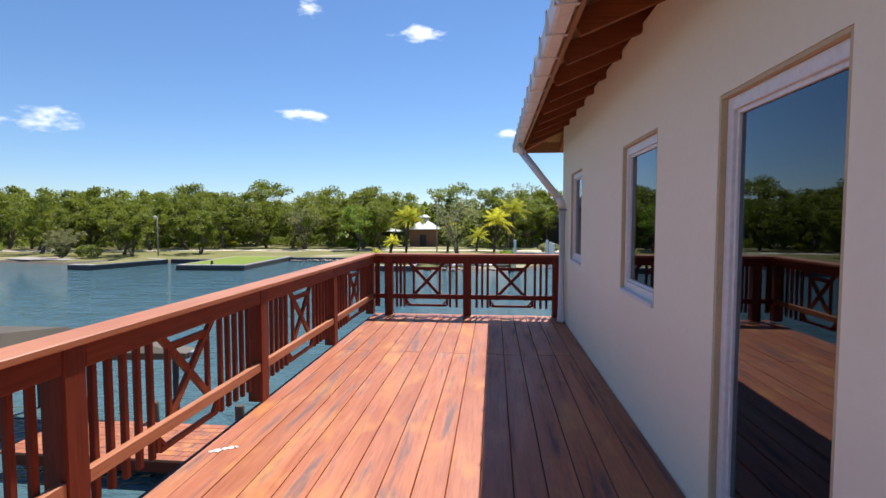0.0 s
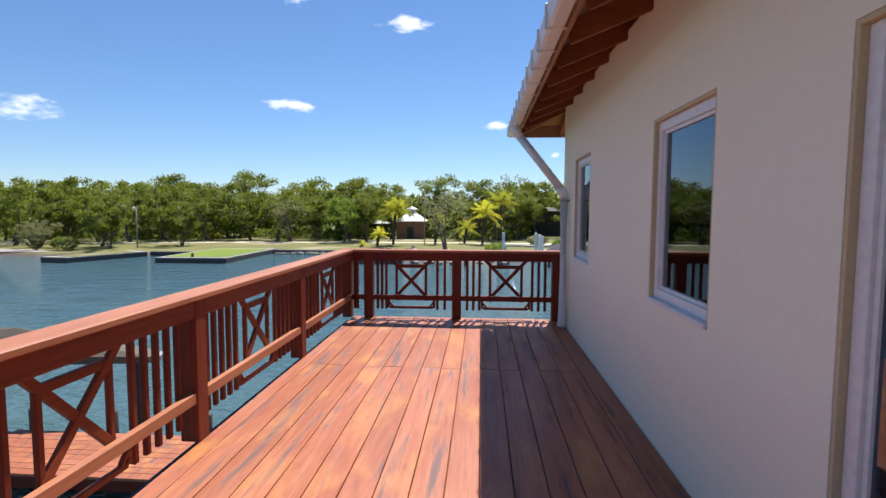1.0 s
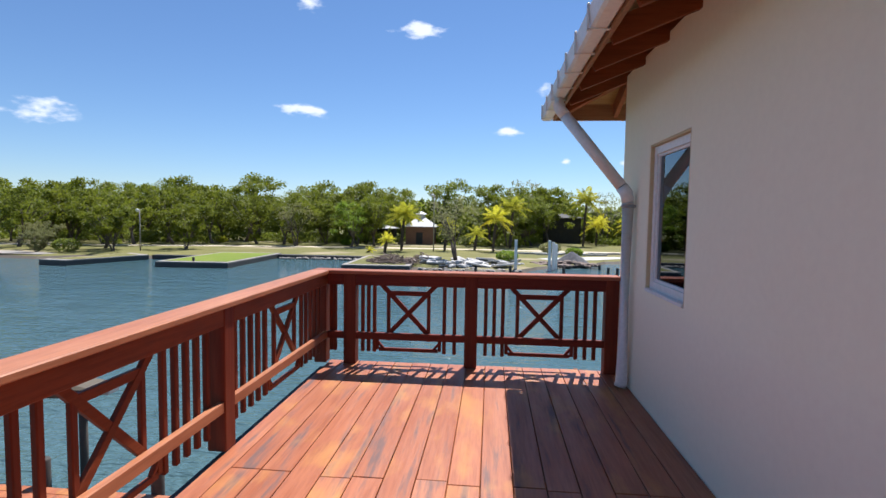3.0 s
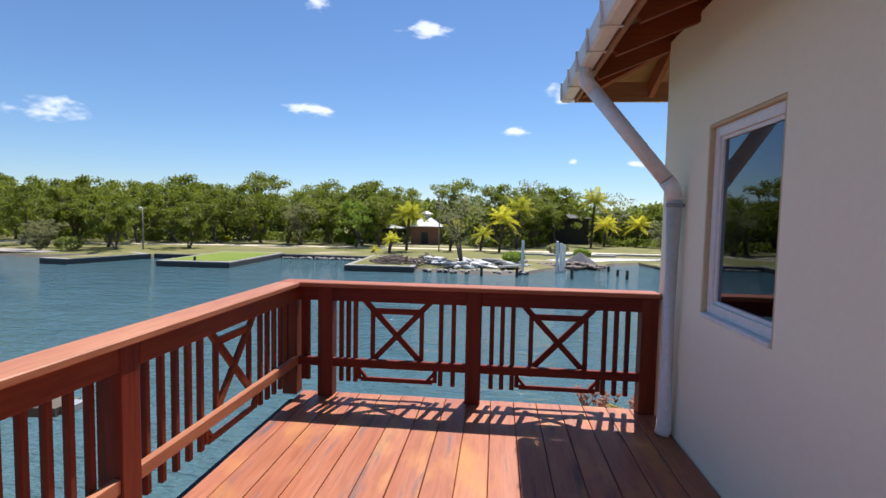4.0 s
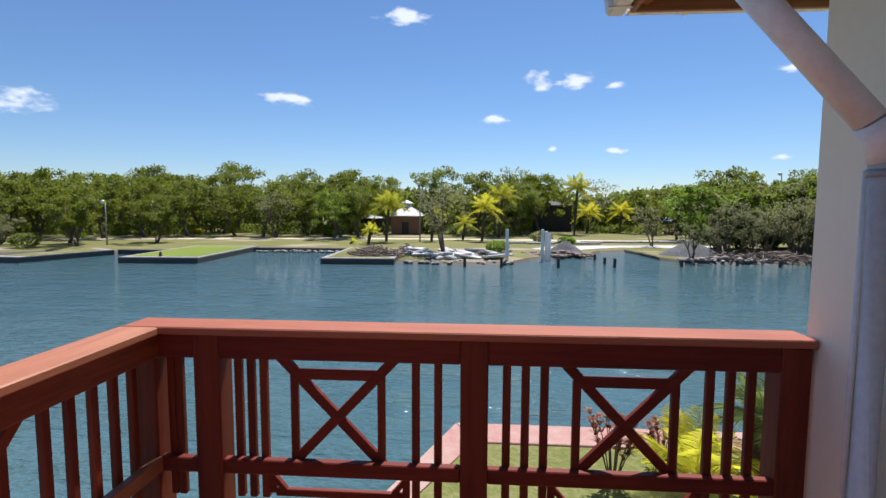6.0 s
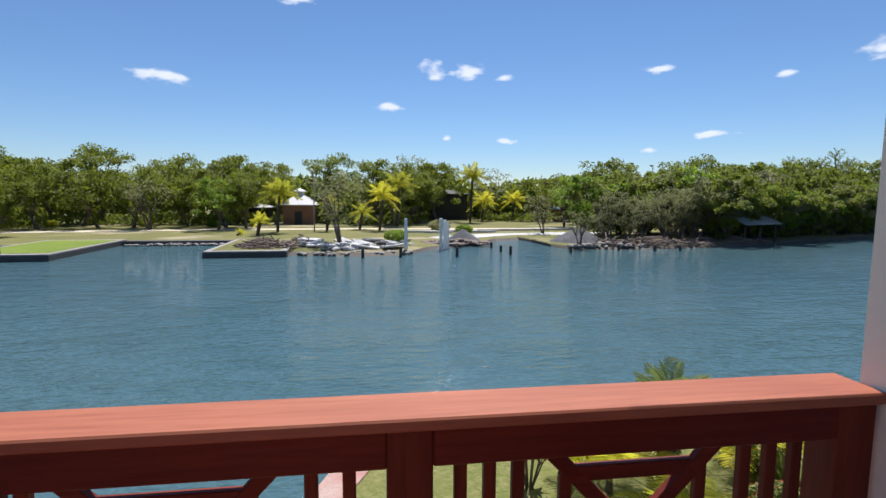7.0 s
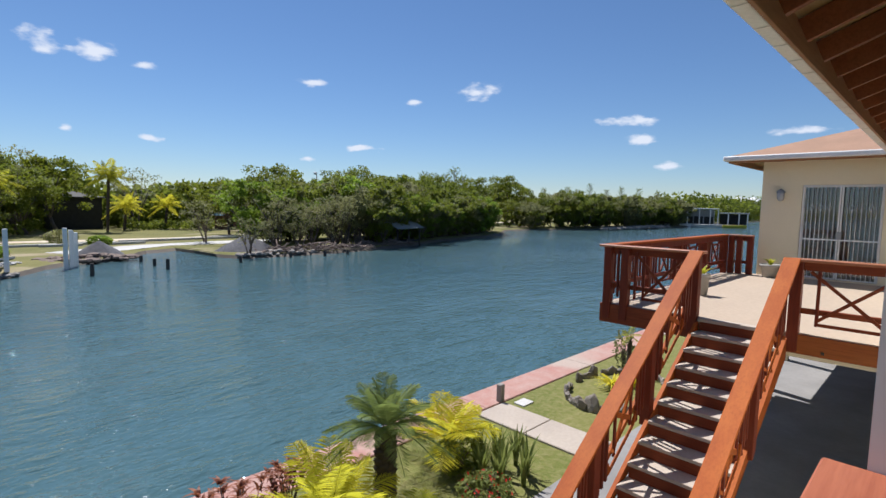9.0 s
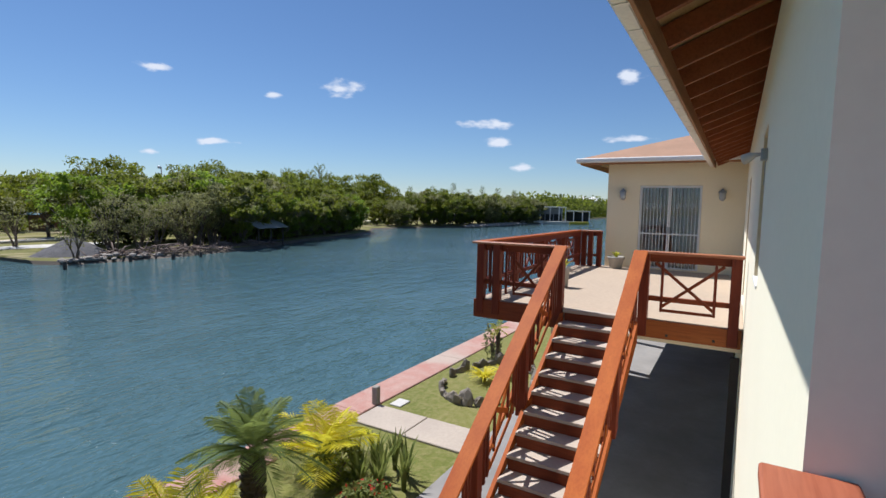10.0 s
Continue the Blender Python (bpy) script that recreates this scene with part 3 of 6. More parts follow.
def railing(label, origin, turn, length, posts, panels, caps=(0.0, 0.0), shear=0.0, cap_mat=None, low_mat=None, z0=0.0, mats=None, name="railing", post_w=0.065, post_low=0.0):
    """A timber railing along its own x axis. posts: places along it. panels: (from, to, plain bars at the start, at the end, framed cross or not).
    shear: rise for each metre along, for stair railings."""
    t = thing(name, label, "railing")
    mx = Matrix.Translation(origin) @ Matrix.Rotation(turn, 4, "Z") @ Matrix(((1, 0, 0, 0), (0, 1, 0, 0), (shear, 0, 1, 0), (0, 0, 0, 1)))
    wx, wz = mats or (W_X, W_Z)

    def put(pn, material, x0, x1, y0, y1, a, b, ch=0.005, m=None):
        bm = bmesh.new()
        span_box(bm, x0, x1, y0, y1, a, b, ch, m)
        bm.transform(mx)
        return part(pn, bm, material, t)

    def bar(pn, ax, az, bx, bz, wd, y0, y1):
        d = Vector((bx - ax, 0, bz - az))
        m = Matrix.Translation(((ax + bx) / 2, 0, (az + bz) / 2)) @ Matrix.Rotation(-math.atan2(d.z, d.x), 4, "Y")
        put(pn, wx, -d.length / 2, d.length / 2, y0, y1, -wd / 2, wd / 2, 0.003, m)

    put("cap_rail", cap_mat or W_LIT_X, -caps[0], length + caps[1], -0.105, 0.088, 0.962, R_TOP, 0.006)
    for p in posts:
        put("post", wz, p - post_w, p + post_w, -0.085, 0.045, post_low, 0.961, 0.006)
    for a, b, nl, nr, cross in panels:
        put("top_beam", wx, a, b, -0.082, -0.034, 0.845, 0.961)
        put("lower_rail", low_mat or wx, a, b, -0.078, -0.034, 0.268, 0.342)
        wide = b - a
        if cross:
            c = (a + b) / 2 + cross[0]
            hw, hz = cross[1], 0.55
            framed = len(cross) > 2
            for sx in (-1, 1) if framed else ():
                put("frame_upright", wz, c + sx * hw - 0.019, c + sx * hw + 0.019, -0.033, -0.001, 0.12, 0.845)
                bar("brace", c - sx * (hw + 0.1), 0.84, c + sx * (hw - 0.01), 0.2, 0.042, -0.031 + 0.0015 * sx, -0.003 + 0.0015 * sx)
            if framed:
                put("frame_bar", wx, c - hw + 0.02, c + hw - 0.02, -0.032, -0.002, 0.125, 0.165, 0.003)
            for sx in () if framed else (-1, 1):
                put("baluster", wz, c + sx * hw - 0.019, c + sx * hw + 0.019, -0.030, 0.0, 0.25, 0.765)
                bar("brace", c - sx * 0.33, hz + 0.345, c + sx * 0.225, hz - 0.24, 0.048, -0.032 + 0.0015 * sx, -0.002 + 0.0015 * sx)
                bar("tray_side", c + sx * 0.335, 0.28, c + sx * 0.335, 0.15, 0.035, -0.03, -0.002)
                bar("tray_end", c + sx * 0.335, 0.24, c + sx * 0.27, 0.165, 0.025, -0.031, -0.001)
            if not framed:
                put("cross_bar", wx, c - hw + 0.02, c + hw - 0.02, -0.030, -0.002, 0.735, 0.785, 0.003)
                put("tray_bar", wx, c - 0.317, c + 0.317, -0.030, -0.002, 0.135, 0.172, 0.003)
            left, right = c - 0.345, c + 0.345
        else:
            left = right = (a + b) / 2
        for k in range(nl):
            x = a + (left - a) * (k + 1) / (nl + 0.35)
            put("baluster", wz, x - 0.019, x + 0.019, -0.033, 0.0, 0.125, 0.9)
        for k in range(nr):
            x = b - (b - right) * (k + 1) / (nr + 0.35)
            put("baluster", wz, x - 0.019, x + 0.019, -0.033, 0.0, 0.125, 0.9)
    return t


# front rail of the deck: from the corner post to the house wall
FX0 = -3.115
front_posts = [0.0, 0.32, 1.607, 3.03]
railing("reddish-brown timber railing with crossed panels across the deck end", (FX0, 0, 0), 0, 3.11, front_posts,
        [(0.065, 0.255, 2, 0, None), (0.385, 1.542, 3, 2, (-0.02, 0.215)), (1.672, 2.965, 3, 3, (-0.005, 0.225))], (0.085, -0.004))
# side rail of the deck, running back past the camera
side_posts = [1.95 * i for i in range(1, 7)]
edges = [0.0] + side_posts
# lower rail here shares the caps' sunlit tone
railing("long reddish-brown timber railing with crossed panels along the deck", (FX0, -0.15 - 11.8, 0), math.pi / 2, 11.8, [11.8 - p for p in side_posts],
        [(11.8 - edges[i + 1] + 0.065, 11.8 - edges[i] - (0.065 if i else -0.08), 5, 5, (0.0, 0.215)) for i in range(6)], (0.0, -0.06 + 0.1), cap_mat=W_LIT_Y, low_mat=W_LIT_Y, mats=(W_Y, W_Z), post_low=0.001)

# ---------------------------------------------------------------- deck
deck = tagged(new("deck"), "weathered orange-red stained timber deck floor", "deck", kind="structure")
boxpart("joist_layer", deck, W_BEAM, -3.03, -0.01, -13.8, -0.02, -0.20, -0.034, 0.003)
# near-black strip between the deck planks and the side railing
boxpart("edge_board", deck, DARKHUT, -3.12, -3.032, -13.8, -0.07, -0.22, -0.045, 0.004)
boxpart("edge_board", deck, W_X, -3.03, -0.01, 0.0, 0.05, -0.22, -0.012, 0.004)
for px, py in ((-3.0, -0.2), (-3.0, -4.5), (-3.0, -9.0)):
    boxpart("deck_column", deck, W_Z, px - 0.075, px + 0.075, py - 0.075, py + 0.075, GROUND - 0.6, -0.2, 0.006)
rnd = random.Random(4)
PW = 0.1938
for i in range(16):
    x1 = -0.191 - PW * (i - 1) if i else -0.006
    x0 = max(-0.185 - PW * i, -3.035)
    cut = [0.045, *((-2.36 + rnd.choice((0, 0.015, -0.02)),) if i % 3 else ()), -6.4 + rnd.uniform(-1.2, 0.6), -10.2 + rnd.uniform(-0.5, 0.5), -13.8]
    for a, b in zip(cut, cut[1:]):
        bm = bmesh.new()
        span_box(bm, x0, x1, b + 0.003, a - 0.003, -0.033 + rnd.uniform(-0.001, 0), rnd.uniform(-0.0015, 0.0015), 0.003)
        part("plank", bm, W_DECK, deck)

# white bird droppings on the deck boards
splash = bmesh.new()
for k, (dx, dy, r) in enumerate(((0, 0, 0.03), (0.04, 0.03, 0.022), (0.075, 0.05, 0.026), (-0.03, -0.02, 0.018), (0.1, 0.06, 0.018))):
    ring = []
    for q in range(12):
        a = q * math.tau / 12
        rr = r * (1 + 0.5 * noise.noise(Vector((math.cos(a) * 2, math.sin(a) * 2, k))))
        ring.append(splash.verts.new((-2.93 + dx + rr * math.cos(a), -5.0 + dy + rr * 0.8 * math.sin(a), 0.0032)))
    splash.faces.new(ring)
tagged(part("paint_splash", splash, PVC), "small white splashes on the deck boards", "stain")
# ---------------------------------------------------------------- terrace beyond the stairs
TX0, TX1, TY = 6.44, 13.2, 4.02
terrace = tagged(new("terrace"), "sunlit sand-coloured concrete terrace at upper floor level", "terrace", kind="structure")
bm = bmesh.new()
span_box(bm, TX0 + 0.03, TX1, 0.003, TY, -0.16, 0.0, 0.004)
part("terrace_slab", bm, TERRACE, terrace)
boxpart("edge_beam", terrace, W_BEAM, TX0 - 0.02, TX0 + 0.028, 0.02, 1.36, -0.27, -0.012, 0.004, "orange-brown timber edge beam")
boxpart("edge_beam", terrace, W_Y, TX0 - 0.02, TX0 + 0.028, 2.5, TY + 0.06, -0.33, -0.012, 0.004)
boxpart("edge_beam", terrace, W_X, TX0 + 0.03, TX1, TY + 0.005, TY + 0.055, -0.33, -0.012, 0.004)
boxpart("concrete_beam", terrace, WALL_TERRACE, TX0 + 0.10, TX0 + 0.36, 0.003, TY - 0.1, -0.35, -0.165, 0.006)
boxpart("concrete_beam", terrace, WALL_TERRACE, TX1 - 0.4, TX1 - 0.02, 0.003, TY - 0.1, -0.42, -0.165, 0.006)
for px, py in ((7.6, 2.9), (9.6, 2.9), (12.6, 2.9)):
    boxpart("terrace_column", terrace, WALL_TERRACE, px - 0.11, px + 0.11, py - 0.11, py + 0.11, GROUND - 0.1, -0.17 if px < 12 else -0.43, 0.008)

for y, z in ((0.35, -0.2), (0.95, -0.21), (1.28, -0.19)):
    bm = bmesh.new()
    cbox(bm, (TX0 - 0.028, y, z), (0.008, 0.018, 0.018), 0.006)
    part("bolt", bm, DARKHUT, terrace)
boxpart("terrace_post", terrace, DARKHUT, 6.5, 6.62, 0.02, 0.13, GROUND - 0.1, -0.43, 0.006)
TM = (W_Y, W_Z)
railing("orange-brown timber railing with a framed cross beside the stairs", (TX0, 0.06, 0), math.pi / 2, 1.30, [0.065, 1.235], [(0.13, 1.17, 0, 0, (0.0, 0.34, True))], (0.02, 0.02), cap_mat=W_LIT_Y, mats=TM, post_low=-0.25)
railing("orange-brown timber railing panel on the canal side of the stairs", (TX0, 2.50, 0), math.pi / 2, 1.52, [0.065, 1.16, 1.46], [(0.13, 1.095, 1, 1, (0.0, 0.24, True)), (1.225, 1.395, 1, 0, None)], (0.06, 0.08), cap_mat=W_LIT_Y, mats=TM, post_low=-0.25)
pp = [1.6 * i for i in range(1, 4)] + [6.28]
pe = [0.0] + pp
railing("long orange-brown timber railing with crosses along the terrace edge", (TX0 + 0.06, TY, 0), 0, 6.34, pp, [(pe[i] + (0.065 if i else 0.01), pe[i + 1] - 0.065, 3, 3, (0.0, 0.215)) for i in range(4)], (-0.03, 0.0), cap_mat=W_STAIR)
railing("short timber railing closing the terrace beside the annexe", (12.86, 3.37, 0), math.pi / 2, 0.56, [0.07, 0.31, 0.49], [(0.135, 0.245, 0, 0, None), (0.375, 0.425, 0, 0, None)], (0.0, 0.0), cap_mat=W_LIT_Y, mats=TM)

# ---------------------------------------------------------------- staircase
RISE, GO, SY0, SY1, SX = 0.1844, 0.272, 1.40, 2.47, 6.40
stairs = thing("staircase", "open timber staircase with pale treads going down to the garden", "staircase")
for i in range(1, 16):
    zt0 = -RISE * i
    xa = SX - GO * i
    boxpart("tread", stairs, TREAD, xa, xa + GO + 0.03, SY0, SY1, zt0 - 0.045, zt0, 0.005)
    boxpart("riser", stairs, W_Y, xa + GO - 0.002, xa + GO + 0.026, SY0 + 0.02, SY1 - 0.02, zt0 + 0.002, zt0 + RISE - 0.047, 0.003)
boxpart("riser", stairs, W_Y, SX - GO * 15 - 0.002, SX - GO * 15 + 0.026, SY0 + 0.02, SY1 - 0.02, GROUND, -RISE * 15 - 0.047, 0.003)
boxpart("tread", stairs, TREAD, SX - 0.03, TX0 + 0.06, SY0, SY1, -0.05, 0.002, 0.005)
for y in (SY0 - 0.055, SY1 + 0.005):
    bm = bmesh.new()
    k = RISE / GO
    x0, x1 = SX - GO * 15.9, SX + 0.02
    vs = []
    for yy in (y, y + 0.05):
        vs.append([bm.verts.new(p) for p in ((x1, yy, -0.06), (x1, yy, -0.36), (x0, yy, GROUND), (x0 - 0.12, yy, GROUND), (x0 - 0.1, yy, -0.06 - (x1 - x0) * k))])
    n = 5
    bm.faces.new(vs[0])
    bm.faces.new(vs[1][::-1])
    for i in range(n):
        bm.faces.new((vs[0][i], vs[0][(i + 1) % n], vs[1][(i + 1) % n], vs[1][i]))
    part("stringer", bm, W_STAIR, stairs)
SM = (W_STAIR, W_Z)
for y in (SY0 - 0.06, SY1 + 0.06):
    railing("sloping orange-brown stair railing with crossed panels", (SX - 0.05, y, 0.0), math.pi, 4.2, [1.45, 2.85, 4.13],
            [(0.03, 1.385, 3, 3, (0.0, 0.2)), (1.515, 2.785, 3, 3, (0.0, 0.2)), (2.915, 4.065, 3, 3, (0.0, 0.2))], (0.02, 0.02), -RISE / GO, cap_mat=W_STAIR, mats=SM, name="stair_railing", post_low=-0.2)

# ---------------------------------------------------------------- annexe with the gated door
AY = 3.35
GY0, GY1, GZ1 = 0.98, 2.50, 2.26
wall_with_holes("wall_annexe", "y", 13.2, 0.2, -0.2, AY, -0.45, 2.95, [(GY0, GY1, 0.02, GZ1)], WALL_TERRACE, "pale yellow rendered annexe wall with a gated door")
for nm, b in (("wall_annexe_side", (13.4, 20.0, AY - 0.2, AY)), ("wall_annexe_back", (19.8, 20.0, -4.0, AY - 0.2)), ("wall_annexe_rear", (13.2, 19.8, -4.0, -3.8)), ("wall_annexe_inner", (13.2, 13.4, -3.8, -0.2))):
    tagged(boxpart(nm, None, WALL_TERRACE, *b, -0.45 if nm == "wall_annexe_side" else GROUND, 2.95, 0), "plain pale yellow rendered annexe wall", "wall", kind="structure")
tagged(boxpart("floor_annexe", None, TERRACE, 13.4, 19.8, -3.8, AY - 0.2, -0.15, -0.003, 0), "pale floor inside the annexe", "floor", kind="structure")
undercroft = tagged(new("annexe_columns"), "square cream concrete columns carrying the annexe over the open yard", "column", kind="structure")
for px, py in ((13.32, AY - 0.12), (16.6, AY - 0.12), (19.7, AY - 0.12)):
    boxpart("column", undercroft, WALL_TERRACE, px - 0.11, px + 0.11, py - 0.11, py + 0.11, GROUND - 0.1, -0.452, 0.008)
aroof = tagged(new("roof_annexe"), "tan shingle hipped roof with a white eave edge", "roof", kind="structure")
E0, E1, E2, E3, EZ = 12.55, 20.65, -4.6, 4.0, 2.84
bm = bmesh.new()
c4 = [bm.verts.new(p) for p in ((E0, E2, EZ + 0.12), (E0, E3, EZ + 0.12), (E1, E3, EZ + 0.12), (E1, E2, EZ + 0.12))]
hr = (E3 - E2) / 2
ap = [bm.verts.new((E0 + hr - 0.1, (E2 + E3) / 2, EZ + 0.12 + hr * 0.33)), bm.verts.new((E1 - hr + 0.1, (E2 + E3) / 2, EZ + 0.12 + hr * 0.33))]
bm.faces.new((c4[0], c4[1], ap[0]))
bm.faces.new((c4[1], c4[2], ap[1], ap[0]))
bm.faces.new((c4[2], c4[3], ap[1]))
bm.faces.new((c4[3], c4[0], ap[0], ap[1]))
part("shingle_cover", bm, SHINGLE, aroof)
boxpart("soffit", aroof, W_SOFF, E0 + 0.05, E1 - 0.05, E2 + 0.05, E3 - 0.05, EZ + 0.10, EZ + 0.115, 0)
boxpart("fascia", aroof, W_FASC, E0 + 0.02, E0 + 0.05, E2, E3 - 0.02, EZ - 0.05, EZ + 0.1, 0.003)
boxpart("fascia", aroof, W_FASC, E0 + 0.051, E1, E3 - 0.05, E3 - 0.02, EZ - 0.05, EZ + 0.1, 0.003)
agut = thing("rain_gutter", "white plastic rain gutter along the annexe eave", "gutter", "gutters along the eaves")
boxpart("channel", agut, PVC, E0 - 0.1, E0 + 0.018, E2, E3 + 0.08, EZ + 0.0, EZ + 0.12, 0.02)
boxpart("channel", agut, PVC, E0 + 0.02, E1, E3 - 0.018, E3 + 0.08, EZ + 0.0, EZ + 0.12, 0.02)
for i in range(8):
    bm = bmesh.new()
    cbox(bm, (0.36, 0, -0.05), (0.36, 0.022, 0.045), 0.003)
    ob = part("rafter", bm, W_RAFT, aroof)
    ob.matrix_local = Matrix.Translation((E0 + 0.06, 3.6 - 0.55 * i, EZ + 0.09))

# door behind a white security gate
door = tagged(new("door_1"), "closed glazed double door with brown curtains behind a gate", "door", kind="structure")
boxpart("door_frame", door, PVC, 13.26, 13.33, GY0 + 0.002, GY0 + 0.06, 0.022, GZ1 - 0.002)
boxpart("door_frame", door, PVC, 13.26, 13.33, GY1 - 0.06, GY1 - 0.002, 0.022, GZ1 - 0.002)
boxpart("door_frame", door, PVC, 13.26, 13.33, GY0 + 0.061, GY1 - 0.061, GZ1 - 0.06, GZ1 - 0.002)
gp = boxpart("pane", door, CLEARPANE, 13.30, 13.306, GY0 + 0.061, GY1 - 0.061, 0.024, GZ1 - 0.061, 0)
gp.visible_shadow = False
for c0, c1 in ((GY0 + 0.06, GY0 + 0.3), (GY0 + 0.48, GY0 + 0.8), (GY1 - 0.5, GY1 - 0.05)):
    bm = bmesh.new()
    n = 14
    lo = [bm.verts.new((13.36 + 0.02 * math.sin(k * 2.1), c0 + (c1 - c0) * k / n, 0.04)) for k in range(n + 1)]
    hi = [bm.verts.new((13.36 + 0.02 * math.sin(k * 2.1), c0 + (c1 - c0) * k / n, GZ1 - 0.05)) for k in range(n + 1)]
    for k in range(n):
        bm.faces.new((lo[k], lo[k + 1], hi[k + 1], hi[k]))
    part("curtain", bm, CURTAIN, door, "brown pleated curtain")
gate = thing("security_gate", "white metal security gate with diamond bars, closed", "gate")
mid = (GY0 + GY1) / 2
for a, b in ((GY0 + 0.01, mid - 0.005), (mid + 0.005, GY1 - 0.01)):
    leaf = boxpart("leaf_frame", gate, PVC, 13.205, 13.23, a, a + 0.035, 0.035, GZ1 - 0.012)
    boxpart("leaf_stile", leaf, PVC, 13.205, 13.23, b - 0.035, b, 0.035, GZ1 - 0.012)
    for z in (0.035, 0.95, GZ1 - 0.047):
        boxpart("leaf_rail", leaf, PVC, 13.204, 13.229, a + 0.036, b - 0.036, z, z + 0.035)
    n = 8
    for k in range(1, n):
        y = a + 0.03 + (b - a - 0.06) * k / n
        bm = bmesh.new()
        tube(bm, [(13.217, y, 0.07), (13.217, y, GZ1 - 0.05)], [0.009] * 2, 6)
        part("gate_bar", bm, PVC, leaf)
        if k % 2 == 0:
            for z in (0.28, 1.72):
                bm = bmesh.new()
                for s in (-1, 1):
                    tube(bm, [(13.213, y, z - 0.09), (13.213, y + s * 0.045, z), (13.213, y, z + 0.09)], [0.007] * 3, 5)
                part("diamond", bm, PVC, leaf)
boxpart("lock_box", gate, GREYM, 13.19, 13.24, mid - 0.05, mid + 0.05, 0.98, 1.16, 0.004)


def wall_lantern(y):
    w = thing("wall_lantern", "small carriage-style wall lantern on the yellow annexe wall", "wall lamp", "annexe wall lanterns")
    bm = bmesh.new()
    span_box(bm, 13.165, 13.199, y - 0.05, y + 0.05, 1.88, 2.1, 0.008)
    part("back_plate", bm, GREYM, w)
    bm = bmesh.new()
    lathe(bm, (13.10, y, 1.92), [(0.02, -0.06), (0.05, -0.03), (0.075, 0.0), (0.08, 0.14), (0.07, 0.15)], 10)
    part("glass_shade", bm, CLEAR, w)
    bm = bmesh.new()
    lathe(bm, (13.10, y, 2.071), [(0.1, 0.0), (0.09, 0.03), (0.04, 0.075), (0.012, 0.1)], 10)
    part("cap", bm, GREYM, w)
    boxpart("arm", w, GREYM, 13.13, 13.166, y - 0.012, y + 0.012, 2.09, 2.112, 0.002)


wall_lantern(2.92)
wall_lantern(0.52)

flood = thing("flood_light", "grey twin flood light with sensor high on the front wall", "flood light")
boxpart("base_box", flood, GREYM, 3.03, 3.11, 0.001, 0.045, 1.98, 2.07, 0.006)
for dx in (-0.02, 0.24):
    bm = bmesh.new()
    tube(bm, [(3.07, 0.045, 2.03), (3.09 + dx * 0.6, 0.08, 2.03), (3.11 + dx * 0.6, 0.11, 2.02), (3.13 + dx * 0.6, 0.155, 2.0)], [0.011, 0.013, 0.028, 0.035], 12)
    part("lamp_head", bm, PALE, flood)
bm = bmesh.new()
tube(bm, [(3.06, 0.012, 1.98), (3.06, 0.012, 1.8)], [0.004] * 2, 6)
part("cord", bm, GREYM, flood)


def blade_leaves(rng, c, n, length, width, lean, up=0.8):
    """Arching strap leaves from one point: vertices and faces."""
    vs, fs = [], []
    for i in range(n):
        a = rng.uniform(0, math.tau)
        ln = length * rng.uniform(0.65, 1.1)
        ln_out = lean * rng.uniform(0.4, 1.2)
        d = Vector((math.cos(a), math.sin(a), 0))
        s = Vector((-d.y, d.x, 0))
        b0 = len(vs)
        for k in range(5):
            u = k / 4
            p = Vector(c) + d * (ln_out * ln * u * u + 0.02) + Vector((0, 0, ln * (up * u - 0.45 * ln_out * u * u * u)))
            w = width * (1 - u ** 2.2) * 0.5 + 0.002
            vs += [tuple(p - s * w), tuple(p + s * w)]
        for k in range(4):
            q = b0 + 2 * k
            fs.append((q, q + 1, q + 3, q + 2))
    return vs, fs


def potted_plant(x, y, r, h, seed):
    p = thing("potted_plant", "grey concrete pot with a small leafy plant on the terrace", "potted plant", "terrace pots")
    bm = bmesh.new()
    lathe(bm, (x, y, 0.001), [(r * 0.72, 0), (r * 0.95, h * 0.8), (r * 1.08, h * 0.82), (r * 1.08, h), (r * 0.9, h), (r * 0.88, h * 0.85)], 22)
    part("pot", bm, TERRACOTTA, p)
    vs, fs = blade_leaves(random.Random(seed), (x, y, h * 0.85), 22, 0.32, 0.045, 0.7)
    raw("foliage", vs, fs, PALM_LIME, p)


potted_plant(12.75, 2.95, 0.21, 0.32, 1)
potted_plant(8.6, 3.15, 0.13, 0.42, 2)

# ---------------------------------------------------------------- near ground, seawall, garden
lawn_edge = [(-1.55, 6.93), (-2.75, 4.4), (-3.4, 2.2), (-3.6, 0.4), (-4.4, -0.3), (-4.6, -40), (60, -40), (60, 6.93)]
bm = bmesh.new()
prism(bm, lawn_edge, GROUND - 1.2, GROUND)
tagged(part("ground", bm, LAWN), "dry mown garden lawn behind the seawall", "lawn", kind="structure")
seawall = tagged(new("seawall"), "faded red concrete seawall cap along the canal", "seawall", kind="structure")
def wall_piece(outline):
    bm = bmesh.new()
    prism(bm, outline, GROUND - 1.5, GROUND + 0.03)
    bmesh.ops.bevel(bm, geom=[e for e in bm.edges if all(v.co.z > GROUND for v in e.verts)], offset=0.015, segments=1, affect="EDGES")
    part("cap_section", bm, SEAWALL, seawall)
xs = [-1.92, 2.4, 6.9, 11.5, 16.0, 22.0, 30.0, 45.0, 60.0]
for i, (a, b) in enumerate(zip(xs, xs[1:])):
    wall_piece([(a + (0.0 if i else 0.0), 7.78), (b - 0.008, 7.78), (b - 0.008, 6.95), (a + (0.38 if not i else 0), 6.95)])
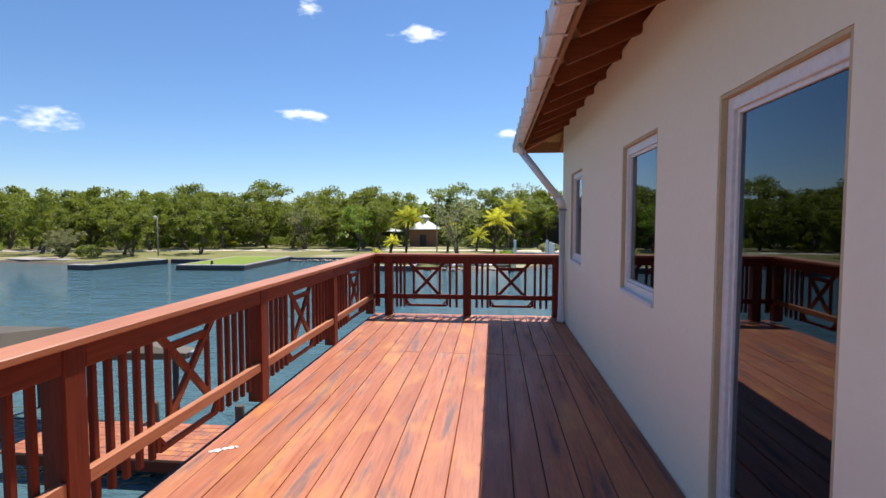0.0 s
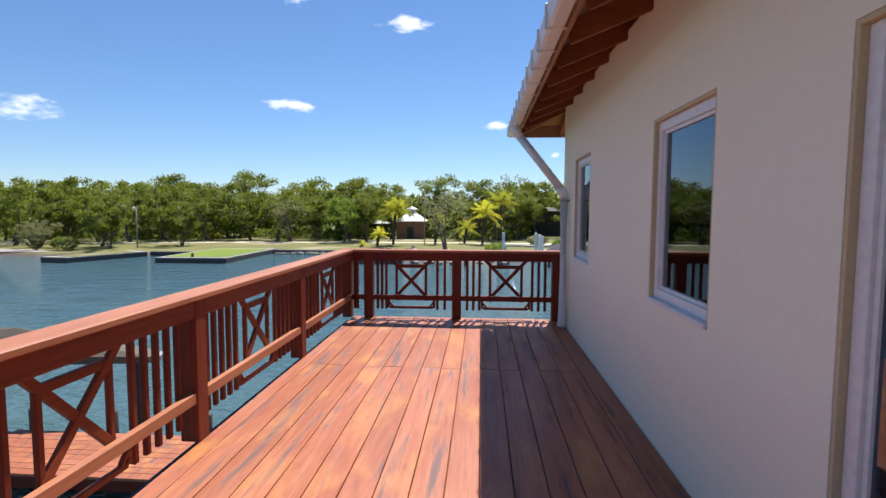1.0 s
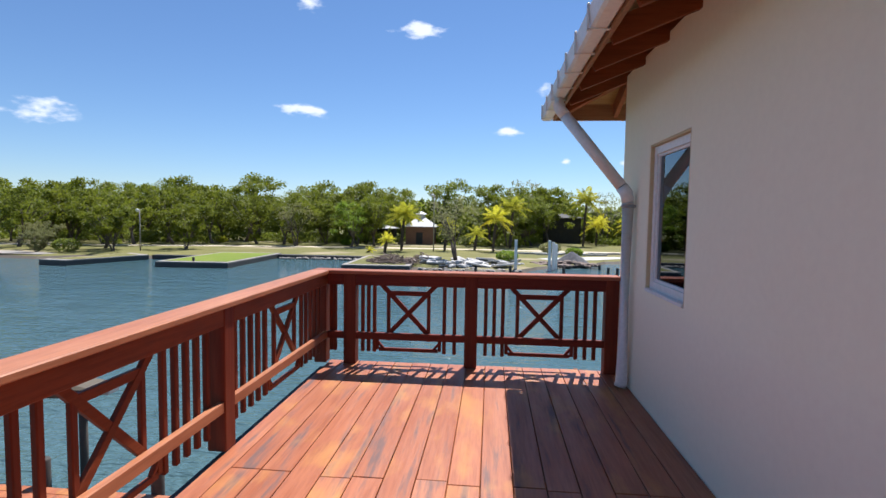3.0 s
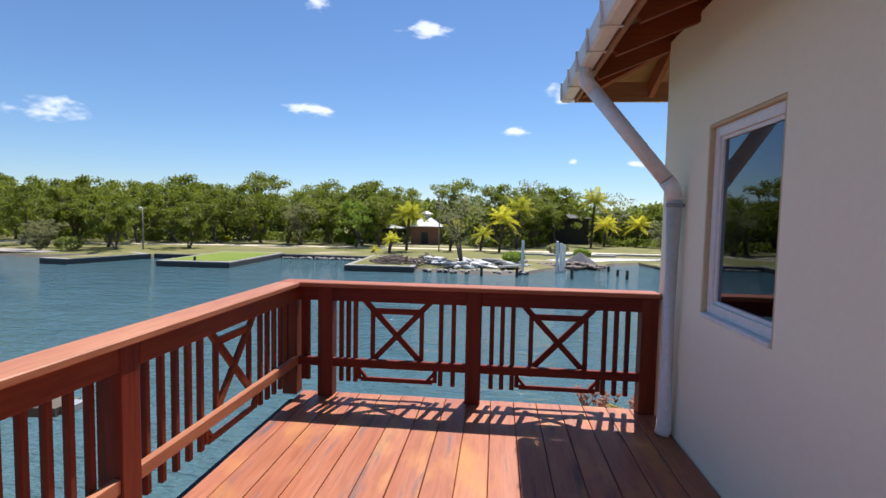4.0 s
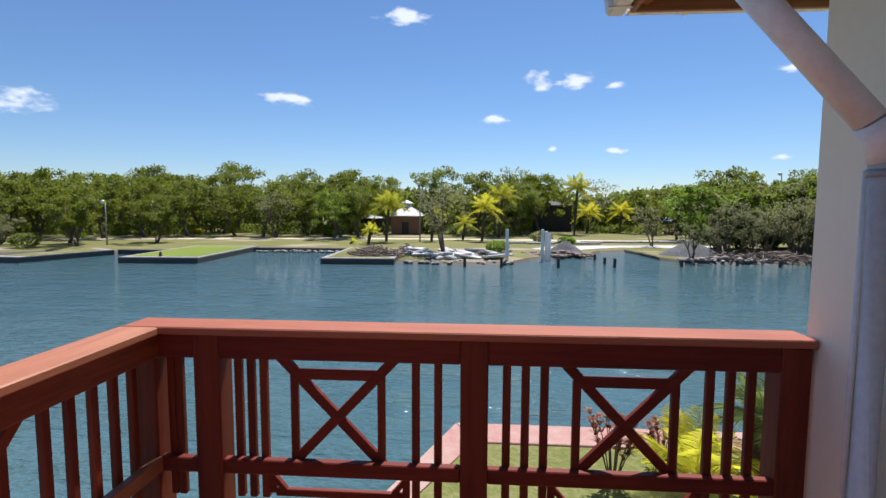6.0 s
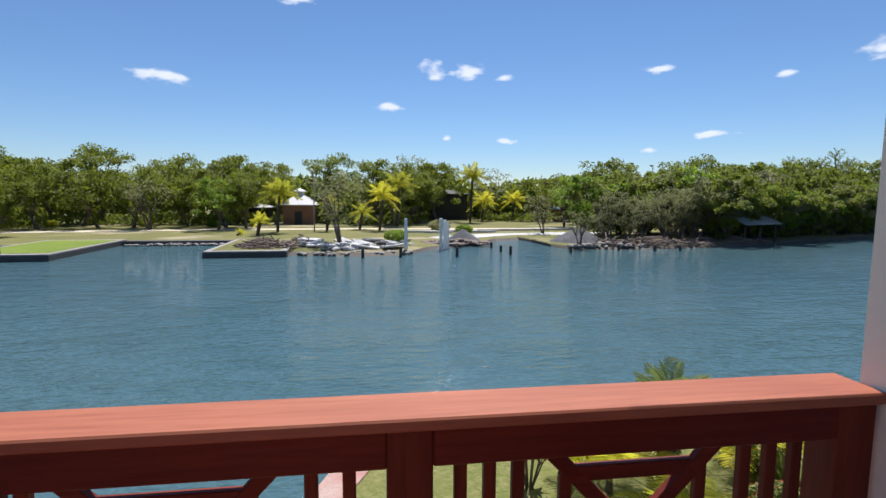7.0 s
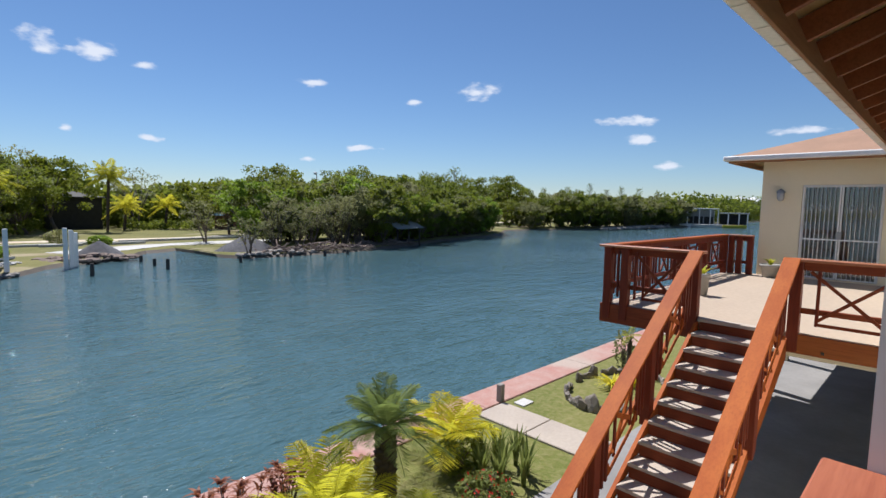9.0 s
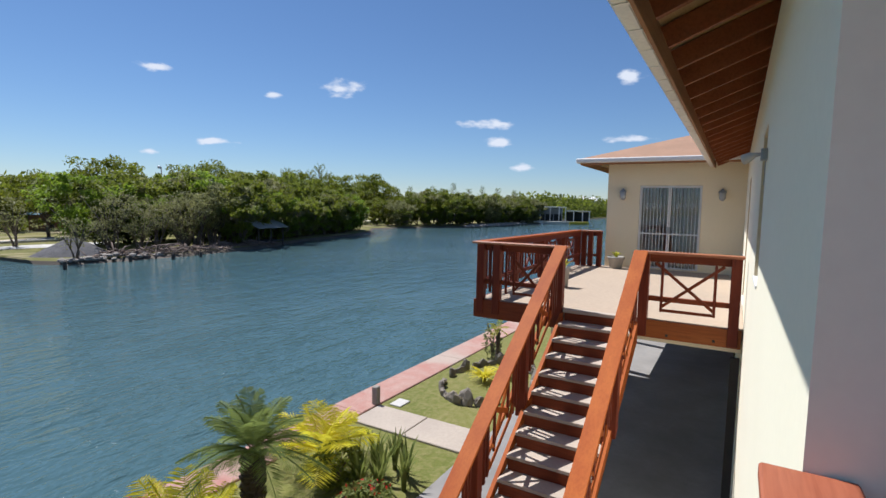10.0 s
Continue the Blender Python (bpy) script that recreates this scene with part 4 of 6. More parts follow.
wall_piece([(-1.925, 7.77), (-1.545, 6.945), (-2.745, 4.4), (-3.395, 2.2), (-3.8, 2.2), (-3.2, 4.4)])
tagged(boxpart("yard", None, YARD, 1.2, 19.79, 0.003, 4.2, GROUND - 0.05, GROUND + 0.03, 0.01), "bare grey concrete yard below the stairs and terrace", "yard", kind="structure")
path = tagged(new("garden_path"), "pale concrete slab path across the lawn", "path", kind="structure")
for y0, y1 in ((5.62, 6.88), (4.21, 5.6)):
    boxpart("slab", path, SLAB, 6.47, 7.44, y0, y1, GROUND - 0.05, GROUND + 0.045, 0.012)
bol = thing("bollard", "short square grey concrete mooring bollard beside the seawall", "bollard")
boxpart("bollard_post", bol, RIM, 7.38, 7.53, 6.93, 7.08, GROUND + 0.02, GROUND + 0.44, 0.02)
tagged(boxpart("paving_stone", None, PALE, 7.62, 8.02, 6.45, 6.75, GROUND - 0.01, GROUND + 0.03, 0.012), "single pale stepping stone in the grass", "paving stone")

rng = random.Random(11)
ring = thing("stone_edging", "ring of dark upright stones round a flower bed", "stone edging")
for k in range(32):
    a = k / 32 * math.tau + rng.uniform(-0.05, 0.05)
    if k in (9, 21):
        continue
    hz = rng.choice((0.1, 0.13, 0.16, 0.22)) * rng.uniform(0.8, 1.15)
    bm = bmesh.new()
    lump(bm, (0, 0, 0), (0.16 * rng.uniform(0.7, 1.35), 0.065, hz), k, 0.5, 2)
    bm.transform(Matrix.Translation((10.2 + 1.65 * math.cos(a) + rng.uniform(-0.05, 0.05), 5.45 + 1.05 * math.sin(a), GROUND + hz * 0.6)) @ Matrix.Rotation(math.atan2(1.05 * math.cos(a), -1.65 * math.sin(a)) + rng.uniform(-0.25, 0.25), 4, "Z") @ Matrix.Rotation(rng.uniform(-0.25, 0.25), 4, "X"))
    part("edging_stone", bm, STONE, ring)


def plant_thing(name, label, category, c, material, n, length, width, lean, seed, up=0.8):
    p = thing(name, label, category)
    vs, fs = blade_leaves(random.Random(seed), c, n, length, width, lean, up)
    raw("foliage", vs, fs, material, p)
    return p


plant_thing("bromeliad", "yellow-green bromeliad clump in the stone-edged bed", "bromeliad", (10.2, 5.6, GROUND), PALM_YEL, 64, 0.62, 0.065, 0.9, 3)
plant_thing("bromeliad", "orange-tinged yellow bromeliad clump in the stone-edged bed", "bromeliad", (10.8, 5.3, GROUND), PALM_YEL, 50, 0.55, 0.065, 0.9, 4)
for i, (x, y) in enumerate(((4.9, 4.9), (5.25, 4.65), (5.1, 5.2), (4.6, 4.75), (5.4, 5.0), (4.75, 5.3), (4.95, 4.5), (4.55, 5.05))):
    plant_thing("sword_plant", "upright clump of green sword-shaped leaves in the garden", "plant", (x, y, GROUND), SWORD, 24, 0.8, 0.06, 0.3, 20 + i, 0.95)


def leafy_shrub(name, label, c, r, n, size, material, seed, stems=True, flowers=0):
    """A shrub of many small leaves round branching stems."""
    g = random.Random(seed)
    s = thing(name, label, "shrub")
    bm = bmesh.new()
    for k in range(7):
        a = g.uniform(0, math.tau)
        tip = (c[0] + r[0] * 0.7 * math.cos(a), c[1] + r[1] * 0.7 * math.sin(a), c[2] + r[2] * g.uniform(1.0, 1.8))
        midp = (c[0] + r[0] * 0.25 * math.cos(a), c[1] + r[1] * 0.25 * math.sin(a), c[2] + r[2] * 0.7)
        tube(bm, [c, midp, tip], [0.02, 0.014, 0.005], 5)
    part("stem", bm, BARK, s)
    for pn, cnt, mt, sz in (("foliage", n, material, size), ("flowers", flowers, FLOWER, 0.07)):
        if not cnt:
            continue
        vs, fs = [], []
        for k in range(cnt):
            d = Vector((g.gauss(0, 1), g.gauss(0, 1), g.gauss(0, 1))).normalized() * g.uniform(0.45, 1.0) ** 0.5
            if pn == "flowers":
                d.z = abs(d.z)
            p = Vector(c) + Vector((d.x * r[0], d.y * r[1], r[2] * (1 + d.z)))
            q = Euler((g.uniform(-1, 1), g.uniform(-1, 1), g.uniform(0, 6.3))).to_matrix()
            b0 = len(vs)
            for u, v in ((-0.5, 0), (0, -0.25), (0.5, 0), (0, 0.25)):
                vs.append(tuple(p + q @ Vector((u * sz, v * sz, 0.1 * sz if u == 0 else 0))))
            fs.append((b0, b0 + 1, b0 + 2, b0 + 3))
        raw(pn, vs, fs, mt, s)


def croton(c, height, spread, stems, seed):
    """Bare leaning stems with tufts of narrow copper-red leaves towards their tips."""
    g = random.Random(seed)
    t = thing("croton_shrub", "leggy croton shrub with copper-red leaf tufts near the seawall", "shrub", "crotons by the seawall")
    vs, fs = [], []
    for k in range(stems):
        a = k * 2.4 + g.uniform(-0.4, 0.4)
        r = spread * math.sqrt((k + 0.5) / stems)
        hh = height * g.uniform(0.6, 1.05)
        pts = [(c[0] + 0.04 * math.cos(a), c[1] + 0.04 * math.sin(a), c[2] - 0.02), (c[0] + 0.5 * r * math.cos(a), c[1] + 0.5 * r * math.sin(a), c[2] + hh * 0.5), (c[0] + r * math.cos(a), c[1] + r * math.sin(a), c[2] + hh)]
        bm = bmesh.new()
        tube(bm, pts, [0.014, 0.011, 0.006], 6)
        part("stem", bm, BARK, t)
        for u, n, ln in ((1.0, 9, 0.17), (0.9, 7, 0.19), (0.78, 6, 0.18), (0.62, 3 if k % 2 else 6, 0.16)):
            p = Vector(pts[1]).lerp(Vector(pts[2]), (u - 0.5) * 2)
            v2, f2 = blade_leaves(g, tuple(p), n, ln, 0.042, 0.9, 0.7)
            fs += [tuple(i + len(vs) for i in f) for f in f2]
            vs += v2
    tagged(raw("foliage", vs, fs, CROTON, t), kind="stuff")


croton((0.75, 5.75, GROUND), 1.15, 0.45, 13, 5)
croton((1.75, 6.35, GROUND), 0.85, 0.35, 9, 6)
leafy_shrub("flowering_shrub", "low green shrub dotted with red flowers", (4.1, 4.6, GROUND), (0.5, 0.42, 0.24), 520, 0.1, SWORD, 7, flowers=80)
leafy_shrub("green_shrub", "small dense green garden shrub among the palms", (4.5, 5.5, GROUND), (0.5, 0.4, 0.35), 520, 0.12, LEAF_DARK, 8)
leafy_shrub("green_shrub", "thin green shrub beside the terrace", (12.2, 6.3, GROUND), (0.3, 0.3, 0.55), 180, 0.14, LEAF_DRY, 9)


def frond(g, base, a, length, rise, droop, leaflets, width, hang=0.35, slim=0.22):
    """One feather frond: the rib's points and the leaflets' vertices and faces."""
    d = Vector((math.cos(a), math.sin(a), 0))
    s = Vector((-d.y, d.x, 0))
    rib = []
    for k in range(9):
        u = k / 8
        rib.append(Vector(base) + d * (length * (u * math.cos(rise) + 0.12 * u * u)) + Vector((0, 0, length * (u * math.sin(rise) - droop * u * u))))
    vs, fs = [], []
    for k in range(leaflets):
        u = 0.12 + 0.88 * k / leaflets
        i = min(int(u * 8), 7)
        p = rib[i].lerp(rib[i + 1], u * 8 - i)
        tan = (rib[i + 1] - rib[i]).normalized()
        ll = width * (math.sin(math.pi * min(1, u * 0.85 + 0.12)) ** 0.7) * g.uniform(0.85, 1.1)
        for sd in (-1, 1):
            o = (s * sd * 0.85 + tan * 0.55 + Vector((0, 0, 0.18 - hang * g.uniform(0.6, 1.3)))).normalized()
            w = tan * (slim * length / leaflets)
            e = p + o * ll + Vector((0, 0, -hang * 0.25 * ll))
            m2 = p + o * ll * 0.55 + w * 0.9
            b0 = len(vs)
            vs += [tuple(p - w * 0.5), tuple(p + w * 0.5), tuple(m2), tuple(e), tuple(p + o * ll * 0.5 - w * 0.9)]
            fs.append((b0, b0 + 1, b0 + 2, b0 + 3, b0 + 4))
    return rib, vs, fs


def palm(name, label, base, trunk_h, trunk_r, n, length, material, seed, leaflets=26, width=0.45, lean=(0, 0), droop=(0.25, 0.7), rises=(-0.1, 1.35), hang=0.35, slim=0.3):
    g = random.Random(seed)
    p = thing(name, label, "palm tree")
    top = (base[0] + lean[0], base[1] + lean[1], base[2] + trunk_h)
    bm = bmesh.new()
    pts = [tuple(Vector(base).lerp(Vector(top), k / 8) + Vector((lean[0], lean[1], 0)) * (-0.25 * math.sin(math.pi * k / 8))) for k in range(9)]
    tube(bm, pts, [trunk_r * (1.25 - 0.35 * k / 8) * (1 + 0.06 * (k % 2)) for k in range(9)], 10)
    if trunk_h > 0.5:
        rings = int(trunk_h / 0.085)
        for k in range(rings * 5):
            u = (k + 0.5) / (rings * 5)
            a = k * 2.39996
            q = Vector(base).lerp(Vector(top), u)
            m = Matrix.Translation((q.x + math.cos(a) * trunk_r * 1.02, q.y + math.sin(a) * trunk_r * 1.02, q.z)) @ Matrix.Rotation(a, 4, "Z") @ Matrix.Rotation(0.5, 4, "Y")
            cbox(bm, (0, 0, 0), (trunk_r * 0.16, trunk_r * 0.4, trunk_r * 0.55), 0.004, m)
    part("trunk", bm, PALMBARK, p)
    for k in range(n):
        a = k * 2.39996 + g.uniform(-0.25, 0.25)
        u = (k + 0.5) / n
        rise = rises[1] + (rises[0] - rises[1]) * u + g.uniform(-0.12, 0.12)
        rib, vs, fs = frond(g, top, a, length * g.uniform(0.85, 1.1), rise, droop[0] + (droop[1] - droop[0]) * u, leaflets, width, hang, slim)
        b0 = len(vs)
        r = 0.009 * max(1.0, length)
        for q in rib:
            vs += [tuple(q + Vector((0, 0, r))), tuple(q + Vector((r, r, -r))), tuple(q + Vector((-r, -r, -r)))]
        for k2 in range(8):
            for e in range(3):
                i0 = b0 + 3 * k2
                fs.append((i0 + e, i0 + (e + 1) % 3, i0 + 3 + (e + 1) % 3, i0 + 3 + e))
        raw("frond", vs, fs, material, p)
    return p


palm("date_palm", "small feathery green date palm with a dark shaggy trunk", (3.05, 5.72, GROUND), 1.12, 0.13, 32, 1.1, PALM_GRN, 1, 38, 0.25, droop=(0.25, 0.7), rises=(0.28, 1.5), hang=0.3, slim=0.26)
palm("golden_palm", "young golden-yellow feather palm beside the date palm", (4.65, 5.95, GROUND), 0.35, 0.06, 15, 1.15, PALM_YEL, 2, 30, 0.42, droop=(0.2, 0.55), rises=(0.45, 1.45), slim=0.28)
palm("golden_palm", "young golden-yellow feather palm by the seawall", (1.95, 5.5, GROUND), 0.2, 0.05, 15, 1.35, PALM_YEL, 3, 34, 0.42, droop=(0.1, 0.42), rises=(0.7, 1.5), slim=0.3)
palm("golden_palm", "young golden-yellow feather palm by the seawall", (2.5, 4.4, GROUND), 0.12, 0.05, 13, 1.0, PALM_LIME, 9, 30, 0.4, droop=(0.2, 0.55), rises=(0.35, 1.45), slim=0.28)

palm("young_palm", "thin dark-stemmed young palm beside the stone-edged bed", (11.8, 5.95, GROUND), 1.0, 0.05, 6, 0.4, PALM_LIME, 12, 16, 0.15)
# lower dock on the canal left of the deck
dock = thing("dock", "low reddish timber dock platform over the canal", "dock")
for i in range(9):
    boxpart("dock_plank", dock, W_DECK, -10.6, -4.2, 0.45 + 0.18 * i, 0.45 + 0.18 * i + 0.174, GROUND - 0.03, GROUND + 0.02 + 0.002 * (i % 3), 0.004)
boxpart("dock_beam", dock, W_X, -10.6, -4.2, 0.5, 0.6, GROUND - 0.26, GROUND - 0.035, 0.004)
boxpart("dock_beam", dock, W_X, -10.6, -4.2, 1.9, 2.0, GROUND - 0.26, GROUND - 0.035, 0.004)
for x in (-10.3, -8.6, -6.6):
    bm = bmesh.new()
    tube(bm, [(x, 2.16, WATERZ - 0.8), (x, 2.16, GROUND + 0.42), (x, 2.16, GROUND + 0.45)], [0.1, 0.1, 0.085], 12)
    part("mooring_pile", bm, PILING, dock)
shelter = thing("boat_shelter", "low olive-brown canvas boat shelter roof on posts by the dock", "boat shelter")
bm = bmesh.new()
zr = -1.6
vs = [bm.verts.new(p) for p in ((-8.3, 2.9, zr), (-8.3, 3.4, zr), (-16.5, 4.6, zr + 0.15), (-16.5, 1.7, zr + 0.15), (-11.6, 3.2, zr + 0.5))]
vb = [bm.verts.new((v.co.x, v.co.y, zr - 0.14)) for v in vs[:4]]
for a, b, c in ((0, 1, 4), (1, 2, 4), (2, 3, 4), (3, 0, 4)):
    bm.faces.new((vs[a], vs[b], vs[c]))
bm.faces.new(vb[::-1])
for i in range(4):
    bm.faces.new((vs[i], vs[(i + 1) % 4], vb[(i + 1) % 4], vb[i]))
part("canvas_roof", bm, TARP, shelter)
boxpart("end_cap", shelter, GREYM, -8.3, -8.12, 3.0, 3.3, zr - 0.12, zr + 0.02, 0.02)
for x, y in ((-8.7, 3.1), (-13.0, 2.6), (-13.0, 3.8), (-16.0, 2.2), (-16.0, 4.2)):
    bm = bmesh.new()
    tube(bm, [(x, y, WATERZ - 0.8), (x, y, zr - 0.1)], [0.07, 0.07], 10)
    part("shelter_post", bm, PILING, shelter)

# ---------------------------------------------------------------- water and far bank
bm = bmesh.new()
g = 2600
vv = [bm.verts.new((x, y, WATERZ)) for x, y in ((-g, -g), (g, -g), (g, g), (-g, g))]
bm.faces.new(vv)
tagged(part("water", bm, WATER), "blue-green rippled canal water", "water", kind="structure")

FAR = -3.02
shore = [(-2500, 60), (-130, 52), (-75, 47.5), (-58, 45), (-48.5, 43), (-45.8, 46.2), (-33, 47), (-32, 48.5), (-26.6, 50.6), (-15.6, 50.9), (-15.0, 41.5), (-8.0, 41.3), (-5.0, 40.3), (-1.5, 40.0), (1.5, 41.2), (3.2, 44.2),
         (5.2, 46.5), (8.5, 47.5), (11.5, 52.5), (14.4, 53.6), (15.0, 50.5), (15.4, 46.0), (16.5, 43.6), (19.0, 43.2), (24.0, 43.0), (30.0, 43.8), (37.0, 45.5), (46, 49.5), (60, 52.5), (68, 56), (78, 63), (88, 63.5), (102, 58.5), (122, 55.5),
         (148, 53.5), (175, 60), (240, 62), (400, 66), (2500, 120)]
# fine, slightly uneven waterline
fine = []
for (xa, ya), (xb, yb) in zip(shore, shore[1:]):
    n = max(1, min(12, int(math.hypot(xb - xa, yb - ya) / 0.9)))
    for k in range(n):
        u = k / n
        xx = xa + (xb - xa) * u
        fine.append((xx, ya + (yb - ya) * u + 0.35 * noise.noise(Vector((xx * 0.6, 7.0, 0)))))
fine.append(shore[-1])
vs, fs = [], []
for x, y in fine:
    vs += [(x, y - 1.1, WATERZ - 0.3), (x, y, FAR - 0.12), (x, y + 1.2, FAR), (x, max(3000, y + 10), FAR)]
for k in range(len(fine) - 1):
    for e in (1, 2):
        a = 4 * k + e
        fs.append((a, a + 4, a + 5, a + 1))
tagged(raw("shore_edge", vs, [(4 * k, 4 * k + 4, 4 * k + 5, 4 * k + 1) for k in range(len(fine) - 1)], WETSHORE), "wet brown earth edge at the far waterline", "shore", kind="structure")
tagged(raw("far_bank", vs, fs, BANK), "dry grassy far bank of the canal with sandy patches", "ground", kind="structure")


def strip(name, pts, width, z, material, label):
    bm = bmesh.new()
    prev = None
    for i, p in enumerate(pts):
        d = (Vector(pts[min(i + 1, len(pts) - 1)]) - Vector(pts[max(i - 1, 0)])).normalized()
        s = Vector((-d.y, d.x)) * width / 2
        k = 1 + 0.25 * math.sin(i * 2.3)
        cur = (bm.verts.new((p[0] - s.x * k, p[1] - s.y * k, z)), bm.verts.new((p[0] + s.x * k, p[1] + s.y * k, z)))
        if prev:
            bm.faces.new((prev[0], cur[0], cur[1], prev[1]))
        prev = cur
    return tagged(part(name, bm, material), label, "path", kind="structure")


strip("far_track", [(-90, 57), (-75, 58), (-60, 60), (-50, 62), (-40, 64), (-30, 65.5), (-20, 66.5), (-10, 67), (0, 67), (10, 66), (20, 66), (30, 70), (45, 74), (70, 82), (95, 86), (120, 92)], 2.6, FAR + 0.012, SANDM, "pale sandy track across the far bank")
strip("beach_strip", [(-58, 46.6), (-54, 45.6), (-49, 44.8)], 2.6, FAR + 0.014, RIM, "narrow strip of bare grey-brown earth at the far waterline")
strip("boat_ramp", [(5, 51.5), (9, 54), (14, 56.5), (20, 57), (27, 57)], 3.4, FAR + 0.02, PALE, "pale concrete apron at the inlet")

# walled fingers of land
def pier(label, outline, turf):
    p = thing("walled_finger", label, "retaining wall", "walled fingers of land")
    bm = bmesh.new()
    prism(bm, outline, WATERZ - 0.8, FAR + 0.04)
    part("retaining_wall", bm, DARKCONC, p)
    c = Vector((sum(x for x, y in outline) / len(outline), sum(y for x, y in outline) / len(outline)))
    bm = bmesh.new()
    prism(bm, outline, FAR + 0.044, FAR + 0.14)
    part("rim", bm, RIM, p)
    inner = [tuple(c + (Vector(o) - c) * (1 - 0.9 / max(3.0, (Vector(o) - c).length))) for o in outline]
    bm = bmesh.new()
    prism(bm, inner, FAR + 0.13, FAR + 0.16)
    part("turf", bm, turf, p)


pier("narrow grassy finger of land with a dark concrete wall", [(-43.2, 37.6), (-40.2, 37.3), (-37.6, 45.0), (-41.0, 46.8)], BANK)
pier("square green lawn finger edged by a dark concrete wall", [(-32.2, 38.3), (-25.3, 38.6), (-25.6, 51.2), (-32.6, 50.8)], GREENLAWN)
pier("grassy finger edged by a dark concrete wall with brushwood on it", [(-14.9, 39.4), (-8.6, 39.6), (-9.0, 46.5), (-15.2, 50.9)], BANK)
tagged(boxpart("quay_wall", None, DARKCONC, -25.55, -15.25, 50.0, 50.8, WATERZ - 0.5, FAR + 0.05, 0.02), "low dark concrete quay wall between two fingers", "quay wall", kind="structure")


tagged(boxpart("quay_wall", None, DARKCONC, -37.7, -32.6, 45.6, 46.4, WATERZ - 0.5, FAR + 0.08, 0.02), "low dark concrete quay wall beside the grassy finger", "quay wall", kind="structure")


def pile_of(name, label, c, r, n, size, material, seed, flat=0.5, category="rubble"):
    g = random.Random(seed)
    bm = bmesh.new()
    for k in range(n):
        a, d = g.uniform(0, math.tau), math.sqrt(g.random())
        s = size * g.uniform(0.5, 1.4)
        lump(bm, (c[0] + r[0] * d * math.cos(a), c[1] + r[1] * d * math.sin(a), c[2] + r[2] * (1 - d) * g.random() + s * 0.2), (s, s * g.uniform(0.6, 1.2), s * flat), k + seed, 0.5)
    return tagged(part(name, bm, material), label, category, kind="stuff")


def sticks(name, label, c, r, n, length, seed, material=BRUSH):
    g = random.Random(seed)
    bm = bmesh.new()
    for k in range(n):
        a, d = g.uniform(0, math.tau), math.sqrt(g.random())
        p = Vector((c[0] + r[0] * d * math.cos(a), c[1] + r[1] * d * math.sin(a), c[2] + r[2] * (1 - d) * g.random()))
        v = Vector((g.gauss(0, 1), g.gauss(0, 1), g.gauss(0, 0.35))).normalized() * length * g.uniform(0.4, 1)
        tube(bm, [tuple(p - v / 2), tuple(p + Vector((0, 0, 0.1))), tuple(p + v / 2)], [0.05, 0.045, 0.02], 4)
    return tagged(part(name, bm, material), label, "brushwood", kind="stuff")


sticks("brushwood_heap", "heap of dry grey brushwood on the walled finger", (-10.8, 42.6, FAR + 0.15), (2.6, 1.6, 1.0), 150, 2.0, 3)
sticks("brushwood_heap", "brown heap of cut brushwood beside a trunk", (-8.6, 47.5, FAR), (1.3, 1.0, 0.9), 70, 1.5, 4)
sticks("driftwood", "tangle of pale driftwood and roots along the mangrove shore", (24.5, 44.0, FAR - 0.1), (6.5, 1.2, 0.9), 210, 2.6, 5)
sticks("driftwood", "tangle of pale driftwood and roots along the mangrove shore", (34.0, 46.0, FAR - 0.1), (5.0, 1.2, 0.8), 120, 2.2, 6)
pile_of("shore_rocks", "pale broken rocks along the waterline", (-3.5, 40.6, WATERZ + 0.1), (5.2, 0.7, 0.2), 70, 0.24, RIM, 8)
pile_of("shore_rocks", "brown broken rocks round the inlet", (6.0, 47.0, WATERZ + 0.2), (3.5, 1.6, 0.4), 90, 0.35, BRUSH, 9)
pile_of("shore_rocks", "pale and grey rubble along the point", (20.5, 43.6, WATERZ + 0.2), (4.2, 0.8, 0.4), 80, 0.3, RIM, 10)
pile_of("shore_rocks", "low pale rocks below the quay wall", (-20.4, 49.5, WATERZ + 0.05), (4.8, 0.4, 0.15), 80, 0.2, RIM, 12)
pile_of("shore_rocks", "weathered boulders along the far mangrove shore", (122, 54.9, WATERZ + 0.1), (20, 1.2, 0.3), 150, 0.7, RIM, 13)
pile_of("concrete_rubble", "heap of white broken concrete at the waterline", (-4.6, 41.7, FAR), (1.5, 0.9, 0.7), 60, 0.3, PALE, 15)
pile_of("concrete_rubble", "scatter of pale broken concrete on the shore", (-3.0, 45.0, FAR), (5.0, 3.0, 0.15), 90, 0.2, PALE, 16)
rng = random.Random(21)
for k in range(24):
    bm = bmesh.new()
    hx, hy = rng.uniform(0.5, 1.25), rng.uniform(0.35, 0.75)
    cut = rng.uniform(0.5, 1.0)
    prism(bm, [(-hx, -hy), (hx * cut, -hy), (hx, -hy * 0.3), (hx * 0.9, hy), (-hx * cut, hy * 0.9)], -0.08, 0.08)
    bmesh.ops.bevel(bm, geom=bm.edges[:], offset=0.015, segments=1, affect="EDGES")
    ob = tagged(part("broken_slab", bm, PALE), "broken pale concrete slab lying tilted on the shore", "concrete slab", "broken slabs on the shore")
    sx = rng.uniform(-8.5, 1.4)
    ob.matrix_local = pose(sx, rng.uniform(41.8, 44.5) + (2.5 if k % 3 == 0 else 0) + (1.0 if sx < -6 else 0), FAR + rng.uniform(0.15, 0.34), rng.uniform(-15, 15), rng.uniform(-12, 12), rng.uniform(0, 180))
